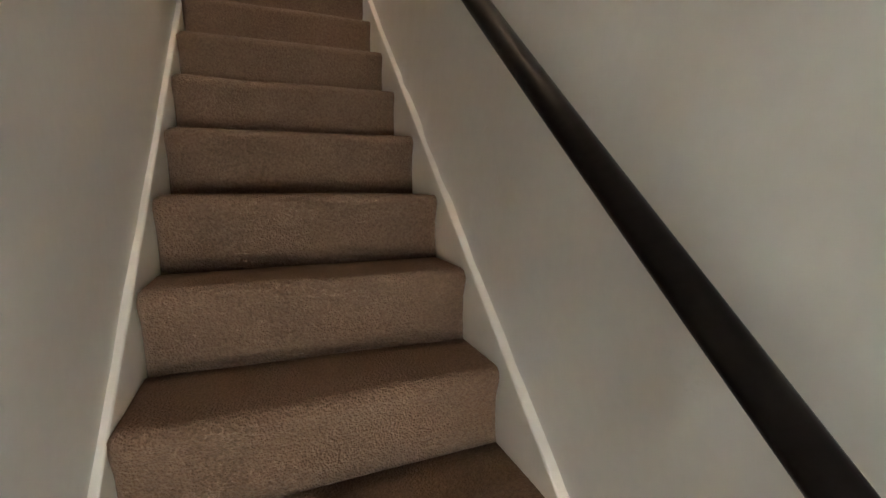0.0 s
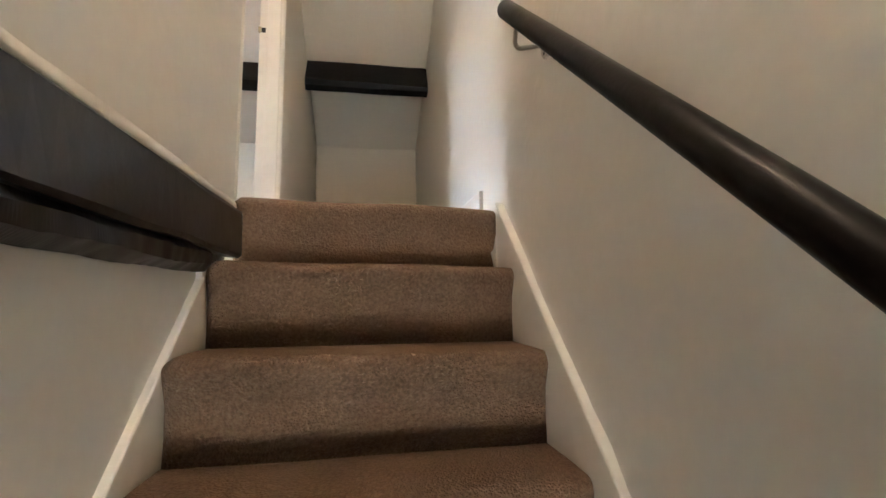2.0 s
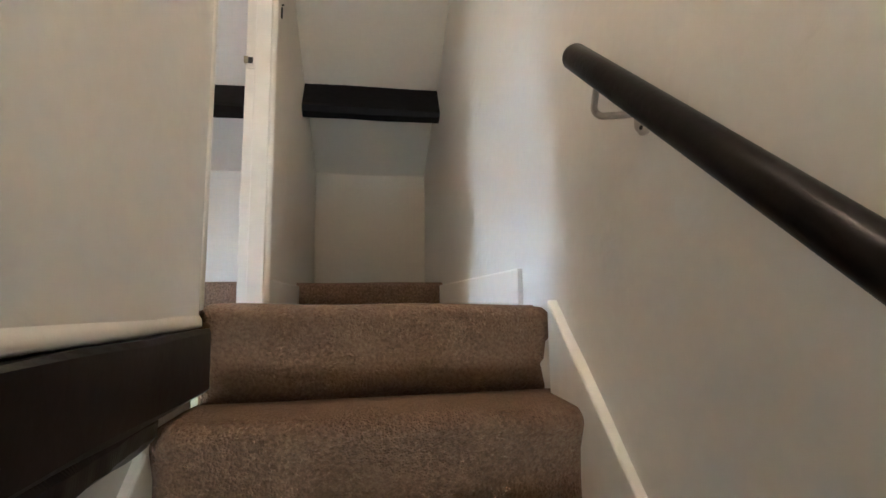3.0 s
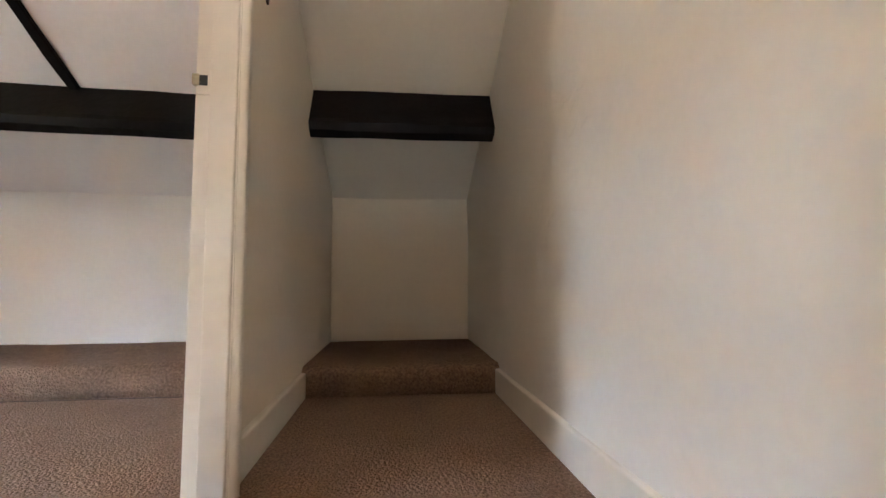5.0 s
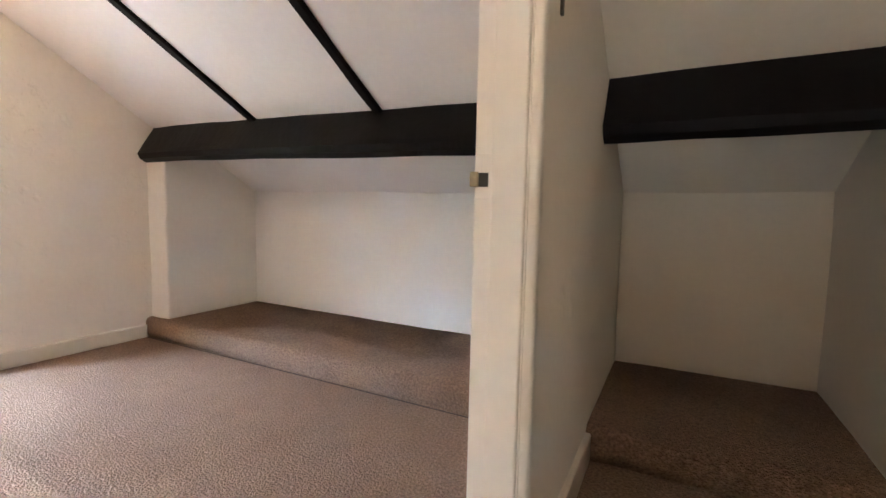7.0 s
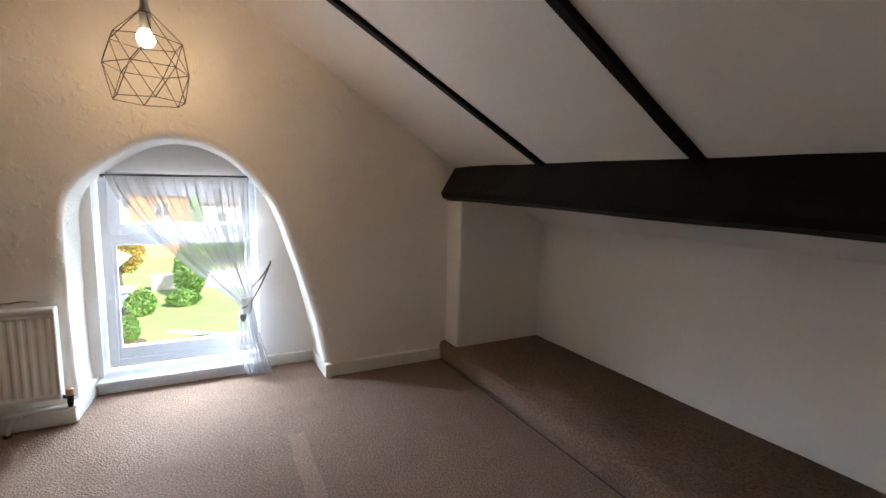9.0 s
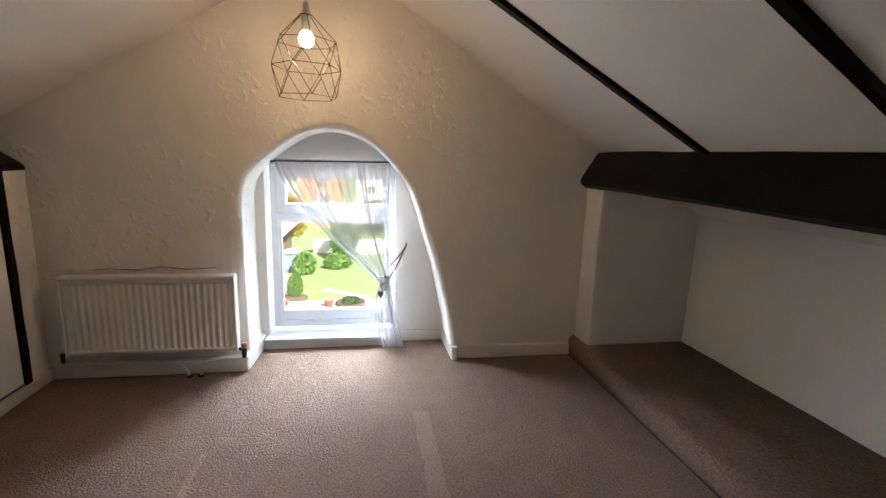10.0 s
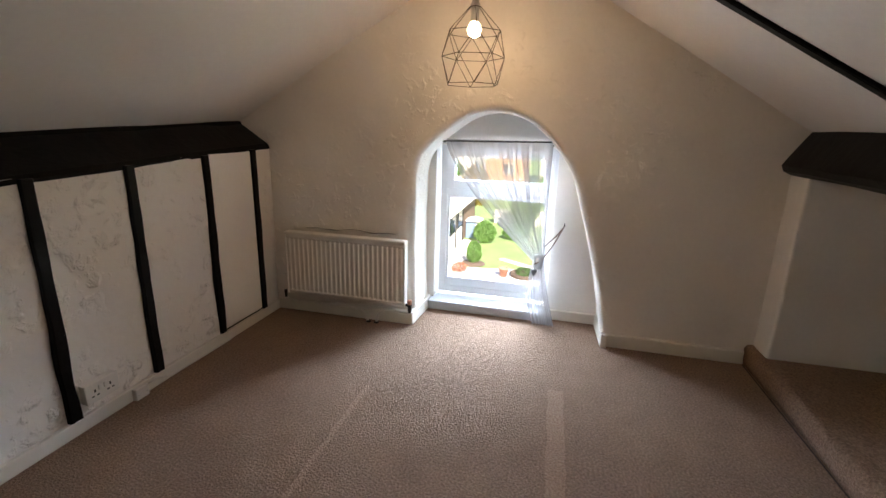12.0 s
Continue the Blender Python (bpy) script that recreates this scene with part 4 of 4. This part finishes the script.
for pts, lab in (([(RX - 0.03, RY0 - 0.028, 0.13), (PX, RY0 - 0.028, 0.092), (PX, -0.86, 0.092), (PX, -0.765, 0.080), (PX, -0.728, 0.0)], ""),
                 ([(RX - 0.03, RY1 + 0.026, 0.115), (PX, RY1 + 0.015, 0.100), (PX, -0.57, 0.100), (PX, -0.655, 0.085), (PX, -0.672, 0.0)], "")):
    tagged(mesh_object("radiator_pipe", tube(bend(pts), 0.0095, 10), M_PIPE, True), "white painted copper heating pipe under the radiator", "pipe", "radiator pipes")
for y in (-0.728, -0.672):
    tagged(mesh_object("pipe_collar", lathe([(0.016, 0.0), (0.016, 0.006), (0.010, 0.012)], (PX, y, 0.0), 12), M_SLOT, True), "dark pipe collar on the carpet", "pipe collar", "pipe collars")

# ---- electrics on the knee wall ----
socket = thing("double_socket", "white double wall socket on the knee wall", "socket")
SX0, SX1, SZ0, SZ1, SY = -1.776, -1.628, 0.112, 0.200, KNEE
part("back_box", box(SX0 + 0.002, SX1 - 0.002, SY - 0.03, SY + 0.022, SZ0 + 0.002, SZ1 - 0.002, bevel=0.002), M_PLASTIC, socket)
part("faceplate", box(SX0, SX1, SY + 0.020, SY + 0.031, SZ0, SZ1, bevel=0.004), M_PLASTIC, socket)
for cx in (SX0 + 0.040, SX1 - 0.040):
    for dx, dz, w, h in ((0, 0.012, 0.0035, 0.007), (-0.011, -0.010, 0.005, 0.003), (0.011, -0.010, 0.005, 0.003)):
        part("pin_hole", box(cx + dx - w, cx + dx + w, SY + 0.0305, SY + 0.0315, 0.150 + dz - h, 0.150 + dz + h), M_SLOT, socket)
for cx in (-1.714, -1.690):
    part("rocker", box(cx - 0.007, cx + 0.007, SY + 0.030, SY + 0.035, 0.158, 0.182, bevel=0.002), M_PLASTIC, socket)
junction = thing("telephone_box", "small white telephone junction box on the skirting", "junction box")
part("body", box(-1.905, -1.835, KNEE + 0.014, KNEE + 0.042, 0.004, 0.062, bevel=0.005), M_PLASTIC, junction)
for cx in (-1.893, -1.847):
    part("screw", lathe([(0.003, 0), (0.003, 0.001)], (cx, KNEE + 0.040, 0.03), 8), M_SLOT, junction)
tagged(mesh_object("telephone_cable", tube(bend([(-1.905, KNEE + 0.03, 0.05), (-1.96, KNEE + 0.03, 0.058), (-2.03, KNEE + 0.024, 0.02), (-2.25, KNEE + 0.020, 0.006), (-2.5, KNEE + 0.020, 0.005)]), 0.0028, 6), M_PLASTIC, True),
       "thin white cable along the skirting", "cable")
# access panel between the last two studs
access = thing("access_panel", "flush cream access panel in the knee wall", "panel")
part("panel", box(-2.828, -2.484, KNEE - 0.02, KNEE + 0.012, 0.078, 1.100, bevel=0.003), M_SMOOTH, access)
part("shadow_gap", box(-2.832, -2.480, KNEE - 0.01, KNEE + 0.014, 0.0715, 0.0775), M_SLOT, access, "dark gap under the panel")

# ---- door furniture and small things ----
keep = thing("latch_keep", "worn brass latch keep screwed to the door frame", "latch")
part("plate", box(-0.458, -0.428, DOOR_FAR - 0.004, DOOR_FAR + 0.001, 0.845, 0.915, bevel=0.001), M_TRIM, keep)
part("keep_box", box(-0.466, -0.452, DOOR_FAR - 0.010, DOOR_FAR + 0.004, 0.864, 0.888, bevel=0.002), M_STEEL, keep)
part("slot", box(-0.452, -0.436, DOOR_FAR - 0.0055, DOOR_FAR - 0.003, 0.864, 0.886), M_SLOT, keep)
hanger = thing("picture_hanger", "small grey metal hanger strip on the wall", "hanger")
part("strip", box(-0.400, -0.393, 0.886, 0.898, 1.222, 1.268, bevel=0.001), M_DARKMETAL, hanger)
part("pin", tube([(-0.398, 0.892, 1.280), (-0.388, 0.892, 1.284)], 0.003, 6), M_DARKMETAL, hanger)
# thin grey strip that paints the skirting's end face as shaded
structure("trim_skirting_end", box(0.3795, 0.392, 0.194, 0.1985, 0.0, 0.098, bevel=0.001), M_SHADED_CREAM, "end face of the landing skirting, its shade put into a grey-cream colour", category="trim")

# flaking paint on the wall over the radiator; crack shade put into its colour
M_FLAKE = material("dirt_and_crack_shade", (0.30, 0.25, 0.19), 0.9, 0, 0.4, 30, 120, 0.5, 0.002)
for k, (y0, y1, dz) in enumerate(((-1.20, -1.08, 0.020), (-1.10, -0.93, 0.012), (-0.95, -0.84, 0.022), (-0.86, -0.66, 0.014), (-0.70, -0.55, 0.010))):
    bm = bmesh.new()
    rows = []
    for i in range(26):
        u = i / 25
        y = y0 + (y1 - y0) * u
        h = 0.0035 * math.sin(math.pi * u) * (0.4 + abs(noise.noise((y * 40, k, 0)))) + 0.0003
        z = RZ1 + dz + 0.010 * noise.noise((y * 9, k, 8.0))
        x = gable_x(y, z) + 0.012 * noise.noise((y * 2.2, z * 2.2, 9.0)) + 0.006 * noise.noise((y * 7, z * 7, 2.0))
        rows.append([bm.verts.new(c) for c in ((x - 0.008, y, z - h), (x + 0.004, y, z - h), (x + 0.007, y, z + h), (x - 0.008, y, z + h))])
    for a, b in zip(rows, rows[1:]):
        for j in range(3):
            bm.faces.new((a[j], a[j + 1], b[j + 1], b[j]))
    structure("trim_flaking_paint", bm, M_FLAKE, "flaking dirty paint edge over the radiator, crack shade painted in dark", category="trim")

# ---- the garden outside ----
G = -5.4
M_LAWN = material("lawn", (0.16, 0.225, 0.07), 0.9, 0, 0.25, 0.8, 30, 0.6, 0.02)
M_LEAF = material("hedge_leaf", (0.16, 0.28, 0.07), 0.6, 0, 0.35, 3, 20, 0.2, 0.01)
M_LEAF2 = material("dark_leaf", (0.09, 0.15, 0.045), 0.6, 0, 0.35, 3, 20, 0.2, 0.01)
M_AUTUMN = material("yellow_leaf", (0.36, 0.26, 0.05), 0.6, 0, 0.35, 3, 20, 0.2, 0.01)
M_BARK = material("bark", (0.10, 0.075, 0.05), 0.9, 0, 0.3, 6, 40, 0.6, 0.02)
M_PAVE = material("pale_paving", (0.44, 0.41, 0.38), 0.85, 0, 0.15, 2, 25, 0.4, 0.01)
M_RENDER = material("white_render", (0.60, 0.55, 0.47), 0.85, 0, 0.06, 2, 30, 0.3, 0.01)
M_TAN = material("tan_brick", (0.38, 0.21, 0.11), 0.85, 0, 0.15, 3, 14, 0.4, 0.01)
M_ROOFTILE = material("grey_roof_tile", (0.16, 0.15, 0.15), 0.8, 0, 0.2, 2, 12, 0.5, 0.03)
M_ROOFPALE = material("pale_roof_tile", (0.42, 0.39, 0.37), 0.8, 0, 0.15, 2, 12, 0.4, 0.02)
M_BROWN = material("brown_boarding", (0.13, 0.085, 0.055), 0.8, 0, 0.25, 4, 25, 0.4, 0.01)
M_SHED = material("blue_grey_paint", (0.16, 0.22, 0.30), 0.6, 0, 0.1, 3, 30, 0.2, 0.005)
M_TERRA = material("terracotta", (0.38, 0.17, 0.10), 0.8, 0, 0.2, 6, 40, 0.3, 0.004)
M_SOIL = material("soil", (0.09, 0.06, 0.04), 0.95, 0, 0.3, 5, 40, 0.7, 0.02)
M_DARKGLASS = material("dark_window", (0.03, 0.04, 0.05), 0.1, 0, 0.1, 2, 10, 0.02, 0.001)

bm = bmesh.new()
add_box(bm, -900, 60, -700, 700, G - 0.5, G)
structure("ground", bm, M_LAWN, "green lawn and fields reaching the horizon")
structure("pavement_path", box(-27.2, -21.4, -4.66, -3.55, G, G + 0.03, bevel=0.01), M_PAVE, "pale paved path beside the outbuilding")


def leafy(name, label, category, base, rx, ry, h, mat, n, leaf=0.10, trunk=0.0, seed=1, taper=0.3):
    """A shrub, hedge or tree: stem or limbs, and a crown of many small leaves with gaps."""
    rng = random.Random(seed)
    ob = thing(name, label, category, base)
    b2 = bmesh.new()
    z0 = trunk
    add_tube(b2, [(0, 0, 0), (0.02, 0.01, max(0.3, trunk) * 0.6), (0, 0, trunk + h * 0.6)], [0.05 + 0.03 * trunk, 0.04 + 0.02 * trunk, 0.02], 7)
    for k in range(6):
        a = k * 1.05 + rng.random()
        add_tube(b2, [(0, 0, trunk * 0.7 + h * 0.08 * k), (0.5 * rx * math.cos(a), 0.5 * ry * math.sin(a), trunk + h * (0.25 + 0.1 * k))], [0.03, 0.01], 5)
    part("trunk", b2, M_BARK, ob)
    verts, faces = [], []
    while len(faces) < n:
        u, v, w = (rng.uniform(-1, 1) for _ in range(3))
        d = math.sqrt(u * u + v * v + w * w)
        if d > 1 or d < 0.55 + 0.25 * rng.random():
            continue
        lump = 1 + 0.16 * noise.noise((u * 2.2 + seed, v * 2.2, w * 2.2))
        narrow = 1 - taper * max(0, w)
        p = Vector((u * rx * lump * narrow, v * ry * lump * narrow, z0 + h * 0.5 + w * h * 0.5 * lump))
        a = Vector((rng.uniform(-1, 1), rng.uniform(-1, 1), rng.uniform(-1, 1))).normalized() * leaf * rng.uniform(0.6, 1.2)
        c = a.orthogonal().normalized() * leaf * 0.5
        i = len(verts)
        verts += [p - a, p + c + a * 0.2, p + a, p - c + a * 0.2]
        faces.append((i, i + 1, i + 2, i + 3))
    data = bpy.data.meshes.new("crown")
    data.from_pydata(verts, [], faces)
    data.materials.append(mat)
    crown = new("crown", data)
    crown.parent = ob
    return ob


leafy("topiary_bush", "clipped rounded green topiary bush on the lawn", "bush", (-22.4, -3.15, G), 0.40, 0.40, 1.2, M_LEAF, 2600, 0.06, 0, 3, 0.15)
leafy("shrub", "round leafy green shrub beside the shed", "bush", (-27.0, -3.3, G), 0.75, 0.7, 1.35, M_LEAF, 1500, 0.11, 0, 4)
leafy("hedge_column", "tall clipped green hedge at the end of the lawn", "hedge", (-31.0, -1.2, G), 1.1, 0.95, 3.3, M_LEAF, 2600, 0.14, 0, 5, 0.2)
leafy("shrub", "low leafy green shrub below the hedge", "bush", (-28.5, -1.5, G), 0.7, 0.9, 0.9, M_LEAF, 1200, 0.11, 0, 6)
leafy("autumn_tree", "small tree with yellow autumn leaves", "tree", (-33.0, -5.0, G), 1.3, 1.3, 3.0, M_AUTUMN, 1800, 0.14, 1.2, 7)
leafy("garden_tree", "large green tree behind the garden", "tree", (-44.0, 1.2, G), 2.6, 2.4, 2.4, M_LEAF, 3000, 0.28, 0.6, 8)
leafy("garden_tree", "large green tree behind the garden", "tree", (-52.0, 8.5, G), 3.0, 2.6, 2.6, M_LEAF, 3000, 0.32, 0.6, 9)
leafy("garden_tree", "large green tree behind the garden", "tree", (-56.0, -13.0, G), 3.0, 2.6, 2.8, M_LEAF, 3000, 0.32, 0.6, 10)
leafy("flower_bed_plants", "low reddish plants in a bed beside the path", "plants", (-20.9, -3.6, G), 0.6, 0.40, 0.40, M_TERRA, 500, 0.06, 0, 11)
leafy("flower_bed_plants", "low green plants in a round bed", "plants", (-21.0, -0.45, G + 0.1), 0.55, 0.45, 0.30, M_LEAF2, 600, 0.06, 0, 12)
tagged(mesh_object("flower_bed", lathe([(0.66, 0.0), (0.70, 0.14), (0.58, 0.16), (0.56, 0.09), (0.1, 0.12)], (-21.0, -0.45, G + 0.024), 24), M_SOIL, True), "round raised flower bed with a pale rim", "flower bed")
pot = thing("plant_pot", "terracotta plant pot at the edge of the lawn", "plant pot", (-20.66, -1.42, G + 0.025))
part("pot", lathe([(0.16, 0.0), (0.22, 0.35), (0.25, 0.36), (0.25, 0.42), (0.20, 0.42), (0.19, 0.34), (0.02, 0.33)], (0, 0, 0), 18), M_TERRA, pot, smooth=True)
structure("pavement_terrace", prism([(-4.0, -8.0), (-21.5, -8.0), (-21.6, -2.4), (-22.0, -0.6), (-21.2, 2.75), (-4.0, 2.75)], "z", G, G + 0.025), M_PAVE, "pale stone paved terrace below the window", category="pavement")
structure("path_lawn", prism([(-23.7, -1.75), (-23.4, -1.95), (-21.9, 0.25), (-22.2, 0.5)], "z", G, G + 0.05), M_PAVE, "pale stone edging path across the lawn", category="path")

# long timber-framed outbuilding beside the path, its eave level and its roof rising away from the garden
out = thing("outbuilding", "long white outbuilding with black window frames and pale roof", "building")
part("wall", box(-27.0, -19.0, -9.5, -4.68, G, -2.90), M_RENDER, out, "white rendered wall")
part("wall", box(-31.2, -27.0, -9.5, -4.68, G, -2.90), M_BROWN, out, "brown boarded wall")
part("roof", prism([(-4.30, -2.94), (-4.30, -2.84), (-7.1, -1.30), (-9.9, -2.84), (-9.9, -2.94)], "x", -31.6, -18.6), M_ROOFPALE, out, "pale tiled roof")
part("gutter", box(-31.6, -18.6, -4.30, -4.20, -2.96, -2.86, bevel=0.02), M_RENDER, out, "white gutter")
for k in range(14):
    part("board", box(-31.15 + k * 0.296, -30.90 + k * 0.296, -4.68, -4.66, G + 0.1, -2.95), M_BROWN, out)
for x in (-26.6, -24.6, -22.6):
    w = part("window", box(x, x + 1.3, -4.69, -4.63, -4.35, -3.25, bevel=0.01), M_BEAM, out, "black framed window")
    for a in (0.08, 0.68):
        part("pane", box(x + a, x + a + 0.54, -4.632, -4.622, -4.27, -3.33), M_DARKGLASS, w)
for x in (-26.95, -25.0, -23.0):
    part("post", box(x, x + 0.14, -4.70, -4.64, G, -2.95), M_BEAM, out, "black timber post")

shed = thing("garden_store", "low blue-grey painted garden store with a pale lid", "shed")
part("wall", box(-28.7, -27.8, -4.62, -3.72, G, -4.30), M_SHED, shed)
part("roof", prism([(-4.66, -4.32), (-3.66, -4.32), (-3.68, -4.25), (-4.17, -4.12), (-4.64, -4.25)], "x", -28.8, -27.7), M_RENDER, shed)
for k in range(5):
    part("batten", box(-27.805, -27.78, -4.60 + k * 0.208, -4.57 + k * 0.208, G + 0.02, -4.34), M_SHED, shed)
part("notice", box(-27.78, -27.77, -4.02, -3.88, -4.60, -4.44), M_RENDER, shed)
tagged(mesh_object("soil_border", lathe([(0.62, 0.0), (0.60, 0.05), (0.3, 0.09), (0.02, 0.10)], (-22.3, -3.15, G), 18), M_SOIL, True), "brown soil round the foot of the topiary bush", "flower bed")


def far_house(x, y0, y1, eave, ridge, wall, label, wins):
    h = thing("house", label, "house")
    part("wall", prism([(y0, G), (y1, G), (y1, eave), (y0, eave)], "x", x - 8, x), wall, h)
    part("roof", prism([(x + 0.4, eave - 0.1), (x + 0.4, eave), (x - 4, ridge), (x - 8.4, eave), (x - 8.4, eave - 0.1)], "y", y0 - 0.3, y1 + 0.3), M_ROOFTILE, h)
    for wy, wz in wins:
        w = part("window", box(x - 0.05, x + 0.06, wy - 0.55, wy + 0.55, wz - 0.6, wz + 0.6, bevel=0.02), M_RENDER, h)
        for a in (-0.27, 0.27):
            for b in (-0.28, 0.28):
                part("pane", box(x + 0.055, x + 0.07, wy + a - 0.21, wy + a + 0.21, wz + b - 0.24, wz + b + 0.24), M_DARKGLASS, w)
    return h


far_house(-48, -6.4, -2.3, 0.6, 2.6, M_TAN, "tan brick house with a grey roof beyond the garden", [(-4.0, -2.6), (-4.0, -0.9)])
far_house(-60, -1.0, 9.0, -0.6, 2.4, M_RENDER, "white rendered house beyond the garden", [(1.0, -2.4), (4.5, -2.4)])
far_house(-58, -20.0, -9.0, -0.8, 2.2, M_RENDER, "white rendered house among the trees", [(-12.0, -2.4), (-16.0, -2.4)])
# low pale garden wall at the end of the lawn
tagged(mesh_object("garden_wall", box(-33.6, -33.2, -3.5, 9.0, G, G + 1.0, bevel=0.03), M_RENDER), "low white garden wall at the end of the lawn", "wall")
